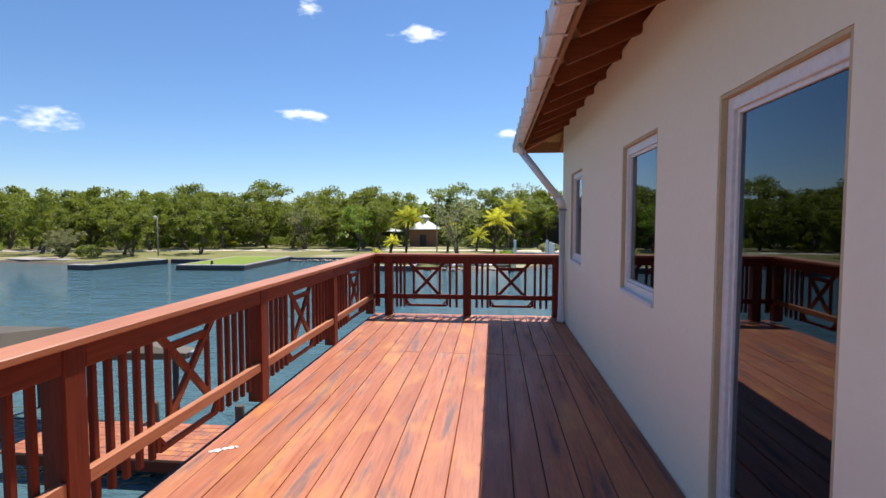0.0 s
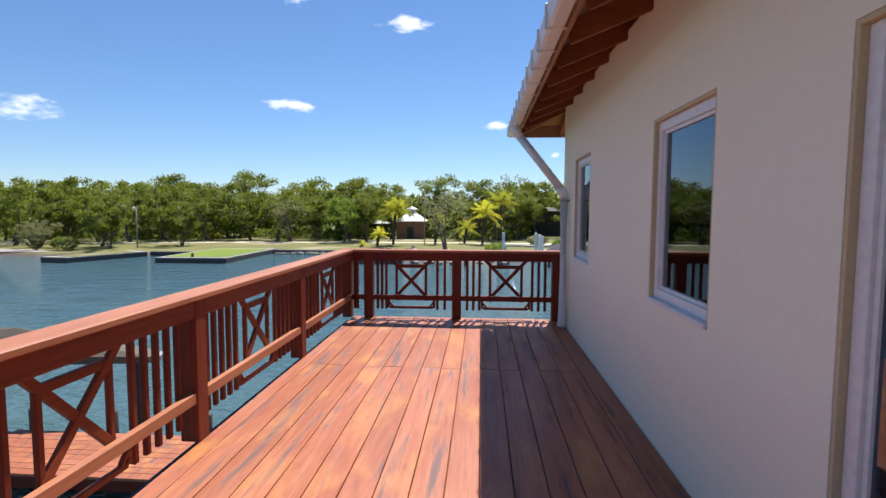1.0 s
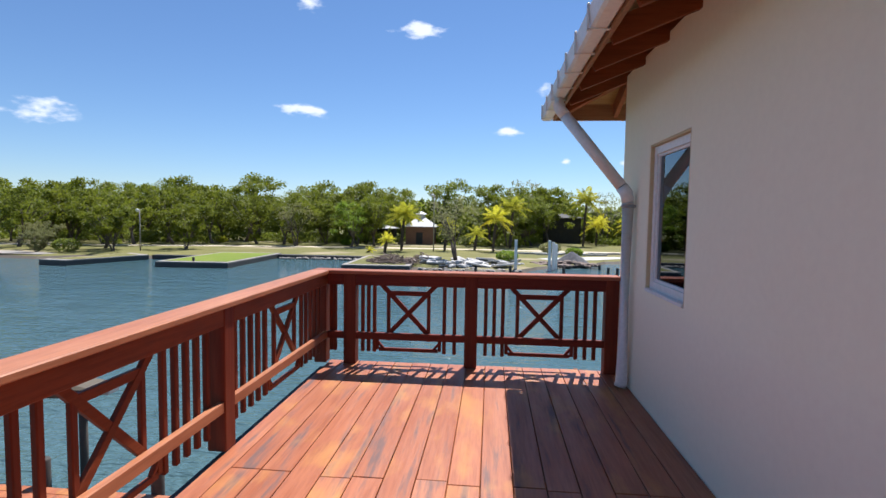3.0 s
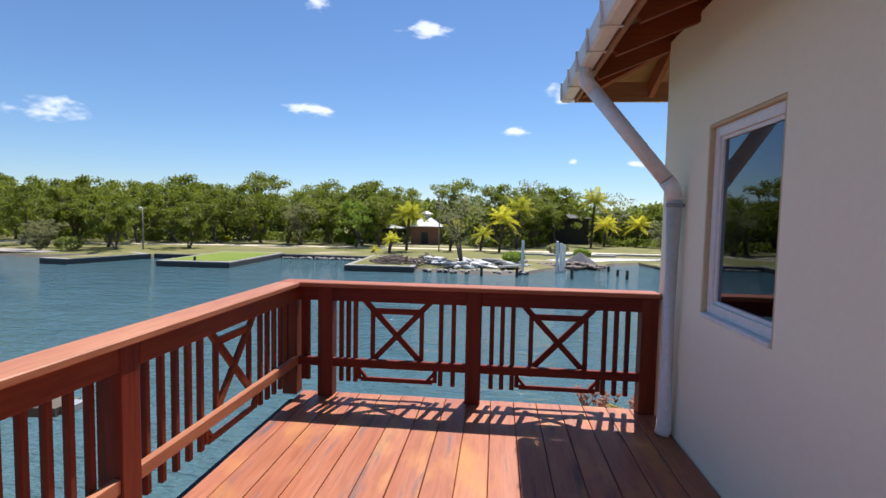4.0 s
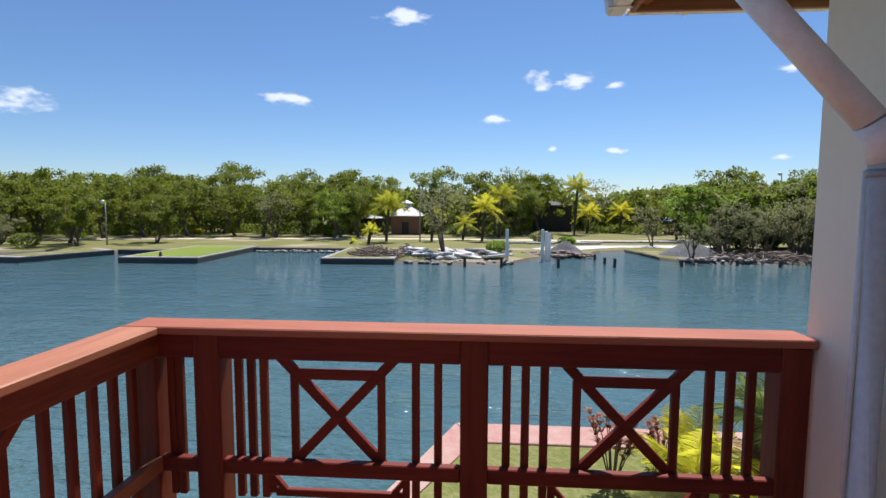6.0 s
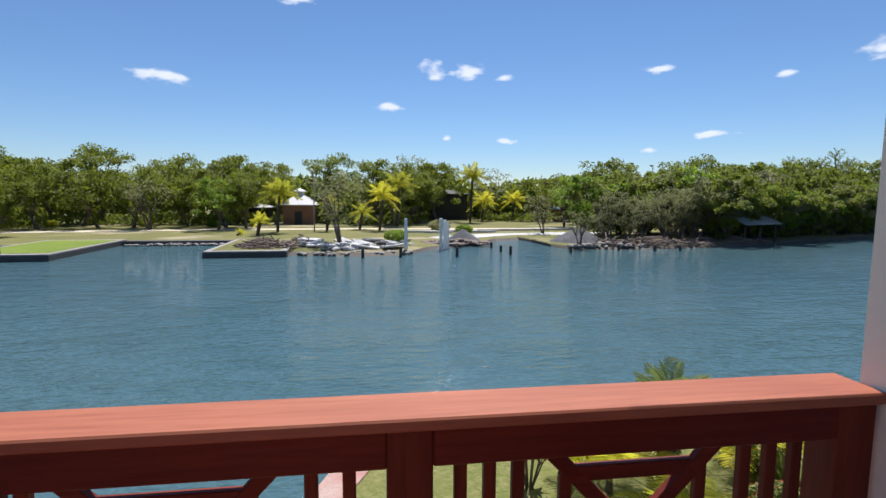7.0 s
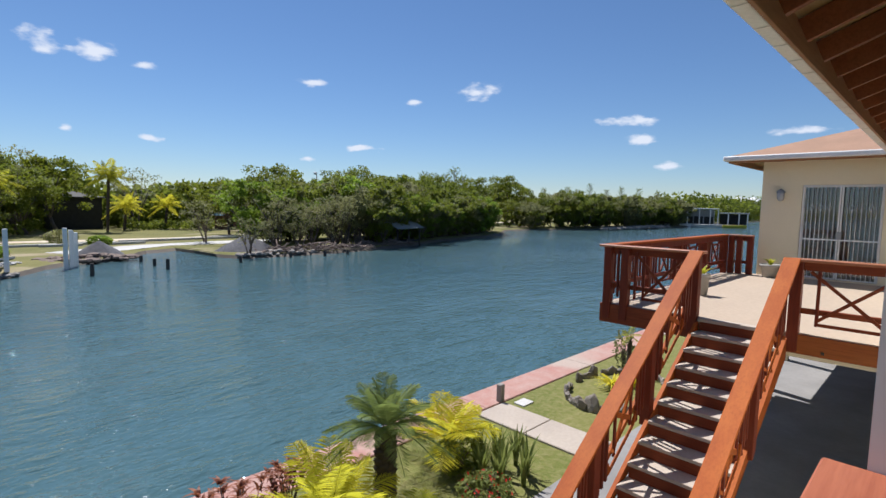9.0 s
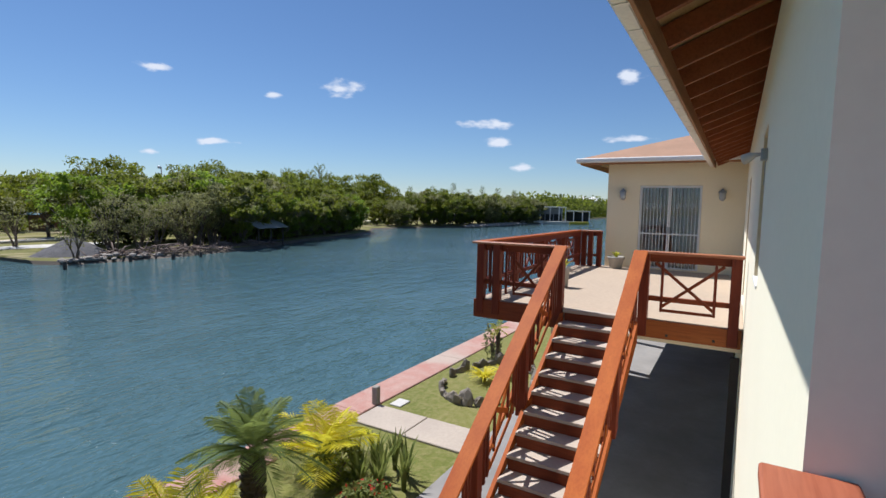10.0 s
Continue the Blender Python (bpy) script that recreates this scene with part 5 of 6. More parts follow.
for k in range(9):
    bm = bmesh.new()
    cbox(bm, (0, 0, 0), (rng.uniform(1.4, 2.6), 0.22, 0.11), 0.015)
    ob = tagged(part("concrete_beam", bm, PALE), "long pale precast concrete beam lying beside the track", "concrete beam", "beams beside the far track")
    ob.matrix_local = pose(3.5 + 2.6 * k, 59.5 + (0.5 * k if k > 3 else 0) + rng.uniform(-1.2, 1.2), FAR + 0.12, 0, 0, rng.uniform(-6, 8))


def cone_heap(label, c, r, h, seed):
    bm = bmesh.new()
    rings, seg = 7, 28
    prev = None
    for i in range(rings + 1):
        u = i / rings
        cur = []
        for k in range(seg):
            a = k * math.tau / seg
            rr = r * u * (1 + 0.22 * noise.noise(Vector((math.cos(a) * 1.5, math.sin(a) * 1.5, seed))))
            cur.append(bm.verts.new((c[0] + math.cos(a) * rr * 1.25, c[1] + math.sin(a) * rr, c[2] + h * (1 - u) ** 0.9 + 0.08 * noise.noise(Vector((a, u * 4, seed))))))
        if prev:
            for k in range(seg):
                bm.faces.new((prev[k], prev[(k + 1) % seg], cur[(k + 1) % seg], cur[k])).smooth = True
        prev = cur
    bmesh.ops.remove_doubles(bm, verts=bm.verts[:], dist=0.001)
    tagged(part("heap_of_gravel", bm, GRAVEL), label, "gravel heap")


cone_heap("grey heap of gravel on the inlet shore", (7.4, 49.6, FAR - 0.25), 1.7, 1.4, 1)
cone_heap("broad grey heap of gravel on the point", (18.8, 47.2, FAR - 0.35), 2.7, 1.85, 2)


def piling(x, y, h, r=0.13):
    p = thing("mooring_pile", "dark weathered timber pile standing in the canal", "mooring pile", "piles in the canal")
    bm = bmesh.new()
    tube(bm, [(x, y, WATERZ - 1), (x + 0.02, y, WATERZ + h - 0.05), (x + 0.02, y, WATERZ + h)], [r, r * 0.95, r * 0.75], 10)
    part("pile_shaft", bm, PILING, p)


for x, y, h in ((-2.6, 38.6, 0.75), (0.4, 38.7, 0.85), (5.0, 38.8, 0.8), (9.4, 45.4, 0.5), (9.5, 42.1, 0.55), (9.7, 39.6, 0.75), (15.4, 40.5, 0.55), (23.6, 41.1, 0.5), (26.2, 41.2, 0.45), (20.6, 42.0, 0.5), (-29.0, 39.2, 0.9)):
    piling(x, y, h)
for x, y, h in ((1.0, 41.4, 3.0), (4.3, 43.5, 2.9), (4.75, 44.3, 2.7), (5.1, 44.9, 2.5)):
    p = thing("concrete_pole", "tall slender white concrete pole at the water's edge", "concrete pole", "white poles at the inlet")
    boxpart("pole_shaft", p, PVC, x - 0.13, x + 0.13, y - 0.13, y + 0.13, WATERZ - 0.6, WATERZ + h, 0.02)


def street_lamp(x, y, h, label):
    s = thing("street_lamp", label, "street lamp")
    bm = bmesh.new()
    tube(bm, [(x, y, FAR), (x, y, FAR + h)], [0.09, 0.06], 10)
    part("pole", bm, RIM, s)
    bm = bmesh.new()
    lathe(bm, (x - 0.25, y, FAR + h - 0.05), [(0.05, -0.28), (0.2, -0.18), (0.24, -0.02), (0.16, 0.1), (0.04, 0.14)], 12)
    part("lamp_globe", bm, PVC, s)
    bm = bmesh.new()
    tube(bm, [(x, y, FAR + h), (x - 0.25, y, FAR + h + 0.08)], [0.03, 0.03], 6)
    part("arm", bm, RIM, s)


street_lamp(-43.6, 51.8, 5.0, "slender street lamp with a white globe on the far bank")
street_lamp(-9.0, 62.0, 7.6, "dark utility lamp post among the palms on the far bank")
street_lamp(37.5, 66.0, 9.0, "dark utility lamp post among the far trees")


def hut(label, cx, cy, wx, wy, h, rh, wall, cover, cupola=False, turn=0.0):
    t = thing("hut", label, "hut", at=(cx, cy, FAR))
    t.rotation_euler = (0, 0, turn)
    boxpart("hut_wall", t, wall, -wx / 2, wx / 2, -wy / 2, wy / 2, -0.05, h, 0.02)
    bm = bmesh.new()
    o = 0.5
    b4 = [bm.verts.new(p) for p in ((-wx / 2 - o, -wy / 2 - o, h), (wx / 2 + o, -wy / 2 - o, h), (wx / 2 + o, wy / 2 + o, h), (-wx / 2 - o, wy / 2 + o, h))]
    u4 = [bm.verts.new((v.co.x, v.co.y, h + 0.1)) for v in b4]
    k = 0.2 if cupola else 0.02
    t4 = [bm.verts.new((v.co.x * k, v.co.y * k, h + 0.1 + rh)) for v in b4]
    bm.faces.new(b4[::-1])
    bm.faces.new(t4)
    for i in range(4):
        j = (i + 1) % 4
        bm.faces.new((b4[i], b4[j], u4[j], u4[i]))
        bm.faces.new((u4[i], u4[j], t4[j], t4[i]))
    part("hut_roof", bm, cover, t)
    if cupola:
        boxpart("cupola", t, METAL, -wx * 0.13, wx * 0.13, -wy * 0.13, wy * 0.13, h + rh, h + rh + 0.6, 0.02)
        bm = bmesh.new()
        lathe(bm, (0, 0, h + rh + 0.6), [(wx * 0.24, 0), (wx * 0.22, 0.06), (0.1, 0.5)], 4)
        part("cupola_roof", bm, METAL, t)
    bm = bmesh.new()
    span_box(bm, -wx * 0.12, wx * 0.12, -wy / 2 - 0.03, -wy / 2 + 0.02, 0.0, min(2.0, h - 0.3), 0.01)
    part("hut_door", bm, DARKHUT, t)


hut("brown boarded hut with a pale metal roof and cupola", -13.2, 80.0, 4.6, 4.6, 2.9, 1.5, HUTWALL, METAL, True)
hut("small pale-roofed shed beside the brown hut", -20.5, 84.0, 4.0, 3.0, 2.4, 0.7, DARKHUT, METAL)
hut("dark boarded house in the shade of trees", 12.2, 93.5, 6.5, 5.0, 4.7, 0.8, DARKHUT, DARKHUT)
hut("small brown hut with a blue-green roof under trees", 31.5, 84.0, 3.0, 3.0, 2.2, 0.8, HUTWALL, BLUEM)
shed = thing("open_shed", "open timber boat shed with a grey sheet roof under mangroves", "shed", at=(38.0, 47.4, FAR))
shed.rotation_euler = (0, 0, 0.25)
for px in (-2.3, 0.0, 2.3):
    for py in (-1.3, 1.3):
        bm = bmesh.new()
        tube(bm, [(px, py, -0.9), (px + 0.04, py, 0.8), (px, py, 1.75)], [0.1, 0.09, 0.08], 8)
        part("shed_post", bm, PILING, shed)
for sy in (-1, 1):
    bm = bmesh.new()
    span_box(bm, -2.8, 2.8, 0, 1.9, -0.03, 0.03, 0.005, Matrix.Translation((0, 0, 2.5)) @ Matrix.Rotation(0 if sy > 0 else math.pi, 4, "Z") @ Matrix.Rotation(-0.42, 4, "X"))
    part("roof_sheet", bm, GREYM, shed, "weathered grey metal roof sheet")
boxpart("shed_beam", shed, PILING, -2.5, 2.5, -0.06, 0.06, 2.34, 2.46, 0.01)
# floor and added back sheet near-black: shade inside the shed as colour
boxpart("shed_floor", shed, DARKHUT, -2.4, 2.4, -1.4, 1.4, 0.1, 0.2, 0.01)
boxpart("back_board", shed, DARKHUT, -2.4, 2.4, 1.38, 1.42, 0.2, 1.7, 0.01)


# ---------------------------------------------------------------- trees
def tree_meshes(seed, h, spread, leaf, density, low, gap=0.0):
    """Trunk with limbs, and a crown of many small leaves in uneven clumps, about the origin."""
    g = random.Random(seed)
    npg = np.random.RandomState(seed)
    bm = bmesh.new()
    tips = []
    fork = h * low
    forks = g.randint(1, 3)
    for s in range(forks):
        a0 = g.uniform(0, math.tau)
        d0 = g.uniform(0, 0.35) * (forks > 1)
        r = h * 0.02 * (1.2 if forks == 1 else 0.85)
        x0, y0 = math.cos(a0) * d0, math.sin(a0) * d0
        fx, fy = x0 + math.cos(a0) * h * 0.08, y0 + math.sin(a0) * h * 0.08
        tube(bm, [(x0, y0, -0.1), ((x0 + fx) / 2 + g.uniform(-0.15, 0.15), (y0 + fy) / 2, fork * 0.5), (fx, fy, fork)], [r * 1.4, r, r * 0.85], 7)
        for k in range(g.randint(4, 6)):
            a = a0 + g.uniform(-1.7, 1.7) if forks > 1 else g.uniform(0, math.tau)
            rr = spread * g.uniform(0.35, 0.95)
            zz = h * g.uniform(0.6, 0.95)
            mid_p = (fx + math.cos(a) * rr * 0.4, fy + math.sin(a) * rr * 0.4, fork + (zz - fork) * 0.5)
            tip = (fx + math.cos(a) * rr, fy + math.sin(a) * rr, zz)
            tube(bm, [(fx, fy, fork * 0.92), mid_p, tip], [r * 0.6, r * 0.4, r * 0.12], 5)
            tips.append(tip)
            tips.append(tuple(g.uniform(0.85, 1.15) * c for c in mid_p))
    bmesh.ops.recalc_face_normals(bm, faces=bm.faces[:])
    trunk = bpy.data.meshes.new("trunk")
    bm.to_mesh(trunk)
    bm.free()
    trunk.materials.append(BARK)
    centres = list(tips)
    for k in range(int(24 * (1 - gap))):
        a, d = g.uniform(0, math.tau), math.sqrt(g.random())
        zz = h * (low * 0.9 + (0.98 - low * 0.9) * g.random() ** 0.7)
        lim = spread * math.sqrt(max(0.05, 1 - ((zz / h - 0.62) / 0.42) ** 2))
        centres.append((math.cos(a) * lim * d, math.sin(a) * lim * d, zz))
    vs, fs = [], []
    for c in centres:
        n = int(density * g.uniform(0.5, 1.3))
        rad = h * g.uniform(0.085, 0.15)
        d = npg.normal(size=(n, 3))
        d /= np.linalg.norm(d, axis=1)[:, None]
        d *= (npg.rand(n, 1) ** 0.4) * rad
        d[:, 2] *= 0.62
        p = d + np.array(c)
        ax = npg.normal(size=(n, 3))
        ax /= np.linalg.norm(ax, axis=1)[:, None]
        up = npg.normal(size=(n, 3)) * 0.6 + np.array((0, 0, 1.0))
        bx = np.cross(ax, up)
        bx /= np.linalg.norm(bx, axis=1)[:, None] + 1e-6
        s = leaf * (0.6 + 0.8 * npg.rand(n, 1))
        b0 = len(vs)
        quad = np.stack([p - ax * s, p + bx * s * 0.5, p + ax * s, p - bx * s * 0.5], 1).reshape(-1, 3)
        vs += quad.tolist()
        fs += [(b0 + 4 * i, b0 + 4 * i + 1, b0 + 4 * i + 2, b0 + 4 * i + 3) for i in range(n)]
    crown = bpy.data.meshes.new("crown")
    crown.from_pydata(vs, [], fs)
    return trunk, crown


KINDS = {}


def tree(kind, x, y, s, turn, label, material, group=""):
    trunk, crowns = KINDS[kind]
    key = material.name
    if key not in crowns:
        c = crowns["base"].copy()
        c.materials.clear()
        c.materials.append(material)
        crowns[key] = c
    t = thing("tree", label, "tree", group, at=(x, y, FAR))
    t.rotation_euler, t.scale = (0, 0, turn), (s, s, s)
    for nm, me in (("trunk", trunk), ("crown", crowns[key])):
        o = new(nm, me)
        o.parent = t


for kd, args in {"a": (31, 9.4, 4.6, 0.19, 130, 0.2), "b": (32, 9.0, 5.2, 0.19, 125, 0.16), "c": (33, 9.9, 4.2, 0.19, 125, 0.22), "d": (34, 8.6, 4.8, 0.19, 125, 0.14),
                 "m": (35, 6.0, 4.2, 0.16, 110, 0.04), "n": (36, 6.6, 3.8, 0.16, 110, 0.06), "s": (37, 7.0, 2.8, 0.13, 34, 0.3), "t": (38, 4.4, 2.2, 0.1, 16, 0.25)}.items():
    tk, cr = tree_meshes(*args)
    KINDS[kd] = (tk, {"base": cr})

rng = random.Random(77)
WOOD = "leafy green tree with a broad crown on the far bank"
x = -108.0
while x < 34:
    for row, (y0, sc) in enumerate(((71, 0.86), (80, 0.98), (90, 1.08))):
        yy = y0 + rng.uniform(-3, 3) - (8.5 if x < -50 else (4 if x < -38 else 0)) + (5 if x > 6 else 0)
        if row == 2 and rng.random() < 0.4:
            continue
        if row == 0 and (-19 < x < 30):
            continue
        if row == 1 and (-17.5 < x < -7.5 or 7 < x < 27):
            continue
        tree(rng.choice("abcd"), x + rng.uniform(-1.5, 1.5) + row * 1.7, yy, sc * rng.uniform(0.85, 1.1), rng.uniform(0, 6.3), WOOD, LEAF, "trees on the far bank")
    x += 5.0
for x, y, k, s, mt in ((-46, 50.5, "d", 0.62, LEAF), (-40.5, 56, "d", 0.66, LEAF), (-50, 54, "b", 0.75, LEAF), (-56, 51, "m", 0.55, LEAF_DRY), (-52.5, 46.8, "m", 0.42, LEAF_DRY), (-62, 54, "a", 0.8, LEAF), (-30, 67, "s", 0.9, LEAF_DRY),
                       (-21.5, 66, "a", 0.68, LEAF_BRIGHT), (-19, 70, "c", 0.75, LEAF), (-4.7, 46.5, "s", 0.95, LEAF_DRY), (18.9, 58, "t", 1.05, LEAF_DRY), (17.6, 43.9, "t", 0.72, LEAF_DRY), (4.6, 100, "s", 1.75, LEAF_DRY),
                       (1.5, 74, "s", 0.9, LEAF_DARK), (5.5, 80, "b", 0.9, LEAF_DARK), (20, 92, "s", 1.35, LEAF_DRY), (-1, 82, "a", 1.05, LEAF_DARK), (-9, 86, "c", 1.1, LEAF_DARK)):
    tree(k, x, y, s, rng.uniform(0, 6.3), {"s": "sparse grey-green tree with open branches on the far bank", "t": "small nearly bare tree near the waterline"}.get(k, WOOD), mt, "trees on the far bank")
# mangroves down to the water
MANG = "dense mangrove tree growing down to the canal"
for x, y, s in ((34.4, 46.6, 0.75), (41.6, 48.6, 0.9), (38.6, 50.2, 1.05), (36.4, 50.6, 1.0)):
    tree("m", x, y, s, x, MANG, LEAF_DARK, "mangroves")
for i in range(64):
    u = i / 63
    px = 22 + 46 * u
    py = 47 + 11 * u ** 1.6
    for row in range(2):
        s = rng.uniform(0.65, 1.25) * (0.8 if row == 0 else 1.1) * (0.75 if px < 32 and row == 0 else 1)
        if row == 0 and (px < 28 and i % 2):
            continue
        if row == 1 and i % 3 == 0:
            continue
        if px < 33 and row == 0:
            tree(rng.choice("ss" if i % 4 else "t"), px + rng.uniform(-1, 1), py + rng.uniform(-0.6, 1.2), rng.uniform(0.62, 0.9), rng.uniform(0, 6.3), "sparse grey-green shore tree with leaning branches", LEAF_DRY, "mangroves")
            continue
        tree(rng.choice("mmn"), px + rng.uniform(-1.2, 1.2), py + rng.uniform(-0.5, 1.5) + 7 * row, s, rng.uniform(0, 6.3), MANG, rng.choice((LEAF_DARK, LEAF, LEAF, LEAF_DARK, LEAF_BRIGHT, LEAF_DRY)), "mangroves")
for i in range(24):
    u = i / 23
    tree(rng.choice("abcd"), 26 + 60 * u, 66 + 22 * u + rng.uniform(-2, 4), (0.8 + 0.25 * u) * rng.uniform(0.8, 1.2), rng.uniform(0, 6.3), WOOD, rng.choice((LEAF_DARK, LEAF)), "trees on the far bank")
for i in range(66):
    px = 89 + 72 * (i // 2) / 32
    py = float(np.interp(px, (88, 102, 122, 148, 162), (63.5, 58.5, 55.5, 53.5, 57))) + 1.5 + 4.5 * (i % 2)
    tree(rng.choice("mnm"), px + rng.uniform(-1.5, 1.5), py + rng.uniform(-0.4, 2), rng.uniform(0.8, 1.2) * (0.72 if i < 10 else 1) * (1.15 if i % 2 else 1), rng.uniform(0, 6.3), MANG, rng.choice((LEAF_DARK, LEAF, LEAF_DRY)), "mangroves")
for i in range(22):
    u = i / 21
    tree(rng.choice("abcd"), 92 + 90 * u, 82 + 8 * u + rng.uniform(-2, 4), (1.25 if u < 0.22 else 0.8) * rng.uniform(0.8, 1.1), rng.uniform(0, 6.3), WOOD, rng.choice((LEAF_DARK, LEAF)), "trees on the far bank")


def casuarina(x, y, h, seed):
    """A tall thin tree with upswept sprays of fine needles."""
    g = random.Random(seed)
    t = thing("casuarina_tree", "tall feathery dark casuarina standing above the mangroves", "tree", "casuarinas", at=(x, y, FAR))
    bm = bmesh.new()
    tube(bm, [(0, 0, -0.1), (0.1, 0, h * 0.5), (0.25, 0.1, h * 0.98)], [h * 0.018, h * 0.012, 0.02], 7)
    vs, fs = [], []
    for k in range(46):
        u = 0.25 + 0.75 * (k + g.random()) / 46
        a = k * 2.4
        ln = h * (0.34 * (1.05 - u) + 0.06) * g.uniform(0.7, 1.3)
        d = Vector((math.cos(a), math.sin(a), g.uniform(0.7, 1.5))).normalized()
        o = Vector((0.25 * u, 0.1 * u, u * h * 0.97))
        tube(bm, [tuple(o), tuple(o + d * ln * 0.5), tuple(o + d * ln)], [0.045, 0.03, 0.01], 4)
        for j in range(13):
            v = 0.3 + 0.7 * j / 13
            p = o + d * ln * v
            n = (d * 0.9 + Vector((g.gauss(0, 0.5), g.gauss(0, 0.5), g.gauss(0, 0.4)))).normalized() * g.uniform(0.35, 0.75)
            w = n.cross(Vector((g.gauss(0, 1), g.gauss(0, 1), g.gauss(0, 1)))).normalized() * 0.045
            b0 = len(vs)
            vs += [tuple(p), tuple(p + n * 0.5 + w), tuple(p + n), tuple(p + n * 0.5 - w)]
            fs.append((b0, b0 + 1, b0 + 2, b0 + 3))
    part("trunk", bm, BARK, t)
    raw("crown", vs, fs, LEAF_DARK, t)


for i, (x, y, h) in enumerate(((71, 70.5, 12.0), (69.5, 71.5, 10.6), (66, 74, 10.8), (72.5, 69.5, 10.4), (164, 92.4, 13.0), (158, 98, 11.5), (152, 104, 11.2), (169, 83, 12.0), (172, 78, 11.4), (176, 73, 10.8), (160, 95, 10.8), (167, 87.5, 11.0))):
    casuarina(x, y, h, 300 + i)

# woods behind, too dense to tell apart
npg = np.random.RandomState(5)
N = 110000
wx = npg.uniform(-270, 330, N)
wy = 95 + np.maximum(0, wx - 60) * 0.32 + npg.uniform(0, 14, N)
hh = 7.3 + 1.8 * np.sin(wx * 0.21) * np.sin(wx * 0.057 + 1) + 0.8 * np.sin(wx * 0.9 + wy)
wz = FAR + 0.1 + hh * npg.rand(N) ** 0.8
p = np.stack([wx, wy, wz], 1)
ax = npg.normal(size=(N, 3))
ax /= np.linalg.norm(ax, axis=1)[:, None]
bx = np.cross(ax, npg.normal(size=(N, 3)))
bx /= np.linalg.norm(bx, axis=1)[:, None]
s = 0.55 * (0.6 + 0.9 * npg.rand(N, 1))
vs = np.stack([p - ax * s, p + bx * s * 0.55, p + ax * s, p - bx * s * 0.55], 1).reshape(-1, 3).tolist()
fs = [(4 * i, 4 * i + 1, 4 * i + 2, 4 * i + 3) for i in range(N)]
tagged(raw("far_woods", vs, fs, LEAF_DARK), "dense far woods behind the bank", "woods", kind="stuff")
# woods along the far reach of the canal
N = 30000
wx = npg.uniform(186, 620, N)
wy = 64 + (wx - 186) * 0.02 + npg.uniform(0, 16, N)
hh = 8.6 + 2.2 * np.sin(wx * 0.16) * np.sin(wx * 0.043 + 2) + 1.2 * np.sin(wx * 0.8)
p = np.stack([wx, wy, FAR + 0.1 + hh * npg.rand(N) ** 0.8], 1)
ax = npg.normal(size=(N, 3))
ax /= np.linalg.norm(ax, axis=1)[:, None]
bx = np.cross(ax, npg.normal(size=(N, 3)))
bx /= np.linalg.norm(bx, axis=1)[:, None]
s = 0.7 * (0.6 + 0.9 * npg.rand(N, 1))
vs = np.stack([p - ax * s, p + bx * s * 0.55, p + ax * s, p - bx * s * 0.55], 1).reshape(-1, 3).tolist()
fs = [(4 * i, 4 * i + 1, 4 * i + 2, 4 * i + 3) for i in range(N)]
tagged(raw("canal_woods", vs, fs, LEAF_DARK), "dense woods along the far reach of the canal", "woods", kind="stuff")
# shaded undergrowth below the trees
N = 26000
wx = npg.uniform(-150, 34, N)
lump_h = 0.5 + 0.5 * np.sin(wx * 0.8) * np.sin(wx * 0.31 + 2)
wy = 76 + np.where(wx < -45, -7, 0) + np.where(wx > 5, 9, 0) + npg.uniform(0, 12, N)
wz = FAR + 0.05 + (0.5 + 1.5 * lump_h) * npg.rand(N)
keep = ~((wx > -18) & (wx < -8.5) & (wy < 83)) & ~((wx > 8) & (wx < 18) & (wy < 97))
p = np.stack([wx, wy, wz], 1)[keep]
n = len(p)
ax = npg.normal(size=(n, 3))
ax /= np.linalg.norm(ax, axis=1)[:, None]
bx = np.cross(ax, npg.normal(size=(n, 3)))
bx /= np.linalg.norm(bx, axis=1)[:, None]
s = 0.26 * (0.6 + 0.9 * npg.rand(n, 1))
vs = np.stack([p - ax * s, p + bx * s * 0.55, p + ax * s, p - bx * s * 0.55], 1).reshape(-1, 3).tolist()
fs = [(4 * i, 4 * i + 1, 4 * i + 2, 4 * i + 3) for i in range(n)]
tagged(raw("undergrowth", vs, fs, LEAF_DARK), "shaded leafy undergrowth beneath the far trees", "undergrowth", kind="stuff")
hill = bmesh.new()
prev = None
for i in range(90):
    xx = -1500 + 4200 * i / 89
    z = 14 + 26 * max(0, noise.noise(Vector((xx * 0.0017, 3.0, 0)))) + 5 * noise.noise(Vector((xx * 0.008, 1, 0)))
    z *= 0.35 if xx < 500 else 1.0
    yy = 1500 - max(0, xx) * 0.35
    cur = (hill.verts.new((xx, yy, FAR)), hill.verts.new((xx, yy + 120, FAR + z)), hill.verts.new((xx, yy + 400, FAR)))
    if prev:
        hill.faces.new((prev[0], cur[0], cur[1], prev[1]))
        hill.faces.new((prev[1], cur[1], cur[2], prev[2]))
    prev = cur
tagged(part("distant_hill", hill, plain("hazy_hill", (0.12, 0.17, 0.16), (0.16, 0.2, 0.18), 0.01, 0.95, 0.0)), "low wooded hills on the horizon", "hill", kind="structure")

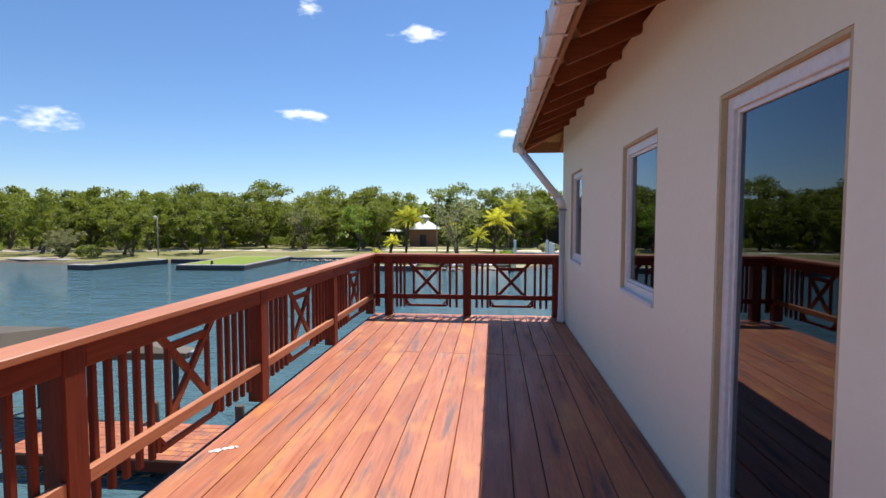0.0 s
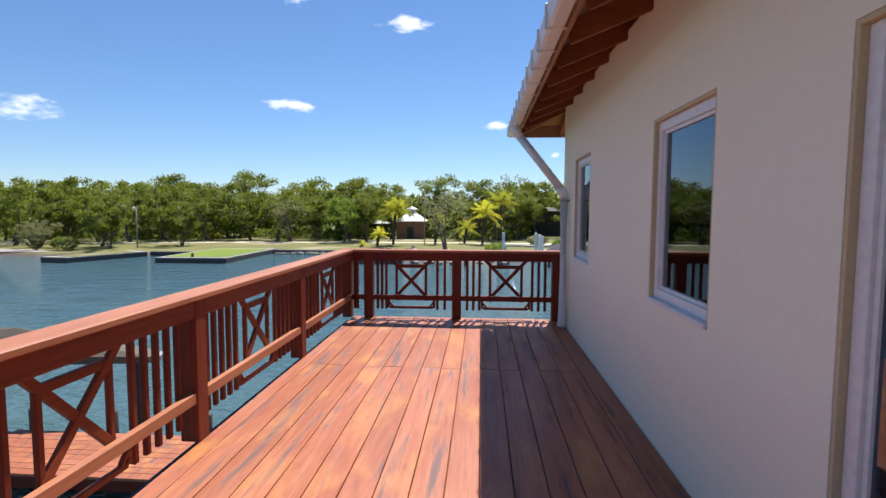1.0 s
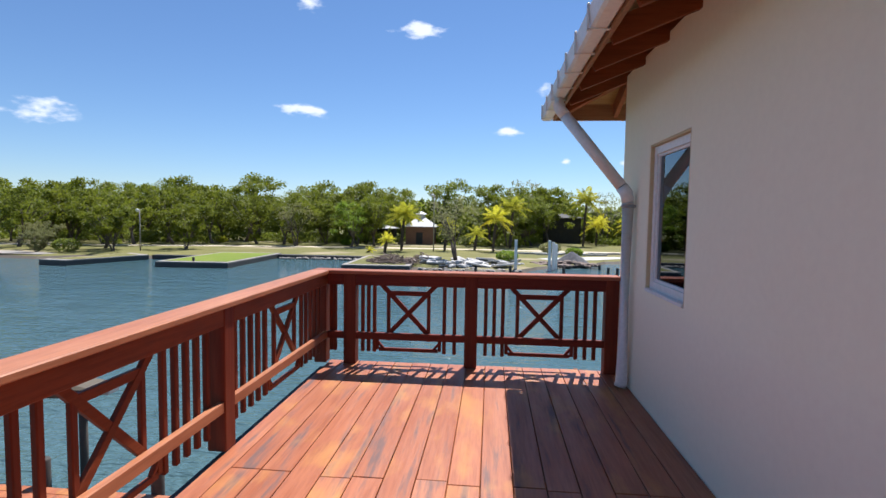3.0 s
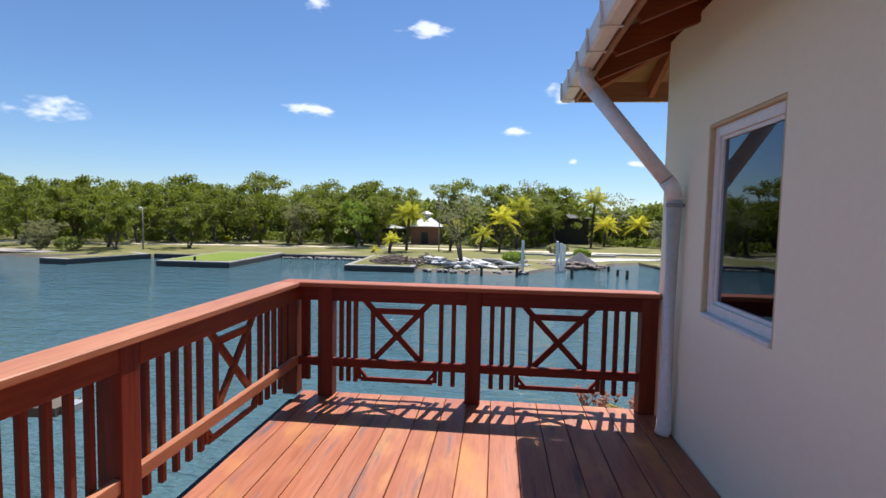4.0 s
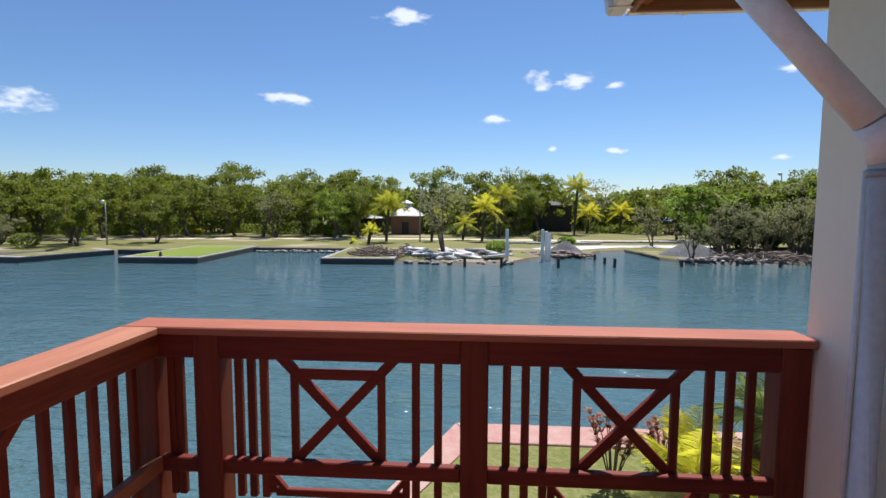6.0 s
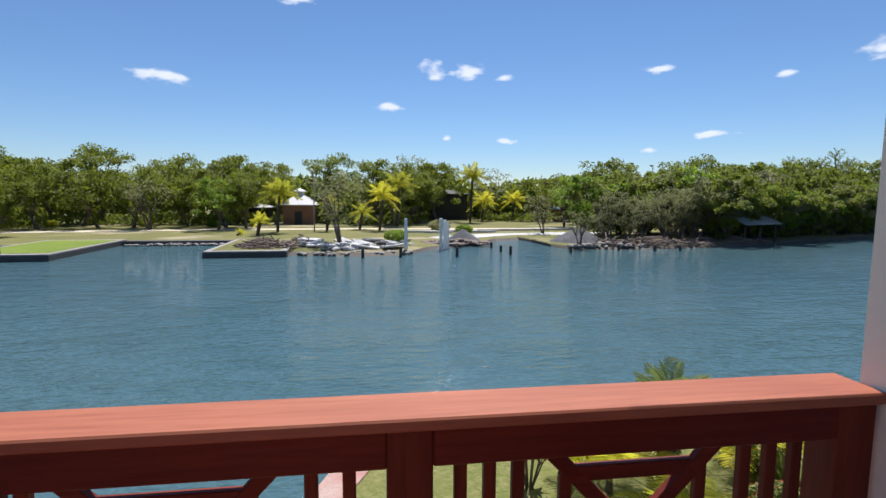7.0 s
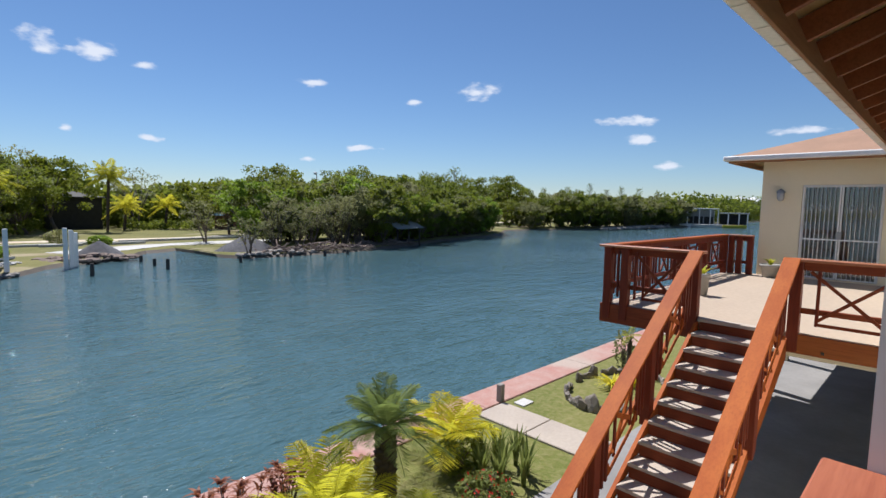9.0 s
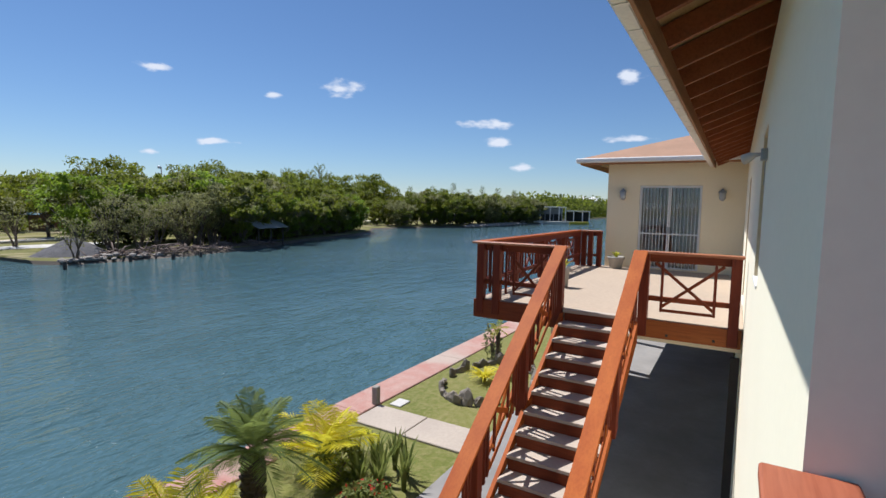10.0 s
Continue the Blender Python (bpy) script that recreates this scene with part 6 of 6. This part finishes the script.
# palms and shrubs on the far bank
for x, y, th, ln, mt, sd, nf, lb in ((-13.3, 61.5, 4.7, 2.7, PALM_LIME, 41, 18, "yellow-green coconut palm on the far bank"), (-14.6, 56.8, 1.7, 1.4, PALM_YEL, 42, 12, "young yellow palm on the far bank"),
                                 (-16.8, 57.0, 0.3, 0.8, PALM_YEL, 43, 9, "tiny yellow palm seedling on the far bank"), (-1.0, 64.0, 4.5, 2.5, PALM_YEL, 44, 16, "golden coconut palm on the far bank"),
                                 (-7.6, 63.0, 3.4, 1.8, PALM_LIME, 45, 12, "yellow-green coconut palm on the far bank"), (1.6, 72.0, 6.2, 2.9, PALM_LIME, 46, 15, "tall green coconut palm on the far bank"),
                                 (14.4, 82.5, 7.6, 3.3, PALM_LIME, 47, 16, "tall yellow-green coconut palm on the far bank"), (17.2, 86, 3.6, 2.8, PALM_YEL, 48, 15, "golden coconut palm on the far bank"),
                                 (23.0, 87, 3.8, 2.8, PALM_YEL, 49, 15, "golden coconut palm on the far bank"), (-3.6, 66.0, 2.2, 2.0, PALM_LIME, 50, 12, "bushy green palm on the far bank"),
                                 (86.5, 74.0, 3.2, 3.0, PALM_LIME, 51, 13, "yellow-green coconut palm on the far bank")):
    palm("coconut_palm", lb, (x, y, FAR), th, 0.13, nf + 3, ln, mt, sd, 26, ln * 0.28, lean=(0.35, 0.0), droop=(0.22, 0.66), rises=(-0.1, 1.5), hang=0.7, slim=0.36)
for x, y, r, mt, sd in ((0.4, 47.6, 1.0, LEAF_BRIGHT, 61), (8.8, 57.0, 0.9, LEAF_BRIGHT, 62), (-24, 72, 0.8, LEAF_BRIGHT, 63), (-33, 73, 0.9, PALM_LIME, 64), (-44.5, 72, 0.8, PALM_LIME, 65), (-49.5, 47.6, 1.3, LEAF_DARK, 66), (6.5, 62, 1.2, LEAF_DRY, 67), (-68, 52, 1.6, LEAF_BRIGHT, 68)):
    leafy_shrub("green_shrub", "rounded leafy shrub on the far bank", (x, y, FAR), (r * 1.2, r, r * 0.62), 700, 0.3, mt, sd)

# boathouse and boats far up the canal
bh = thing("boathouse", "grey flat-roofed boathouse on a quay far up the canal", "boathouse", at=(159, 53.5, WATERZ))
bh.rotation_euler, bh.scale = (0, 0, radians(-74)), (1.2, 1.2, 1.2)
boxpart("quay", bh, PALE, -11.5, 10, -1.5, 7, -0.8, 0.6, 0.05)
boxpart("boathouse_wall", bh, RIM, -8, -4.2, 2, 7, 0.6, 3.2, 0.05)
boxpart("boathouse_wall", bh, GREYM, -4.0, 3.4, 3, 7, 0.6, 4.2, 0.05)
# near-black panels stand in for the shade inside the openings
for x0, x1 in ((-3.6, -1.4), (-1.1, 0.9), (1.2, 3.2)):
    boxpart("boathouse_opening", bh, DARKHUT, x0, x1, 2.9, 2.99, 0.7, 2.5, 0.02)
boxpart("boathouse_roof", bh, METAL, -5.2, 4.4, 0.5, 7.5, 4.3, 4.6, 0.05)
boxpart("boathouse_roof", bh, GREYM, 4.5, 11, 0.5, 6, 3.3, 3.6, 0.05)
boxpart("boathouse_roof", bh, METAL, -9, -5.3, 1.2, 7.2, 3.3, 3.55, 0.05)
# near-black sheet for the shade under the low roof
boxpart("boathouse_opening", bh, DARKHUT, 4.6, 10.5, 5.6, 5.9, 0.6, 3.2, 0.02)
for x in (-5.0, -2.5, 0.2, 2.6, 4.3, 6.5, 8.8, 10.6):
    boxpart("boathouse_post", bh, PVC, x - 0.12, x + 0.12, 0.6, 0.84, 0.6, 4.28 if x < 4.4 else 3.28, 0.02)


def boat(label, x, y, ln, hull, cabin):
    b = thing("boat", label, "boat", at=(x, y, WATERZ))
    bm = bmesh.new()
    secs = [(-0.5, 0.8), (-0.2, 1.0), (0.2, 0.9), (0.4, 0.5), (0.5, 0.04)]
    prev = None
    for u, w in secs:
        cur = [bm.verts.new((u * ln, sy * w * ln * 0.16 * k, z)) for sy, k, z in ((-1, 0.6, -0.2), (-1, 1, 0.75 + 0.3 * max(0, u)), (1, 1, 0.75 + 0.3 * max(0, u)), (1, 0.6, -0.2))]
        if prev:
            for i in range(4):
                bm.faces.new((prev[i], prev[(i + 1) % 4], cur[(i + 1) % 4], cur[i]))
        else:
            bm.faces.new(cur)
        prev = cur
    bm.faces.new(prev[::-1])
    part("hull", bm, hull, b)
    if cabin:
        boxpart("cabin", b, PVC, -0.2 * ln, 0.12 * ln, -0.09 * ln, 0.09 * ln, 0.75, 1.5, 0.1)
        boxpart("canopy", b, PVC, -0.28 * ln, 0.12 * ln, -0.12 * ln, 0.12 * ln, 2.2, 2.3, 0.03)
        for sx in (-0.26, 0.1):
            for sy in (-0.11, 0.11):
                boxpart("canopy_post", b, GREYM, sx * ln - 0.03, sx * ln + 0.03, sy * ln - 0.03, sy * ln + 0.03, 0.8, 2.2, 0.005)
    return b


boat("white motor boat with a canopy moored at the boathouse", 152.8, 57.5, 8.0, PVC, True).rotation_euler = (0, 0, radians(-80))
boat("yellow open boat moored at the far quay", 158.5, 43.5, 6.0, YELLOWHULL, False).rotation_euler = (0, 0, radians(-70))
boat("small white open boat moored at the boathouse", 154.5, 64.0, 5.0, PVC, False).rotation_euler = (0, 0, radians(-80))
for x, y in ((300, 80), (312, 77)):
    hut("far white house with a pale roof among trees", x, y, 12, 8, 9.5, 2.5, PVC, PVC)
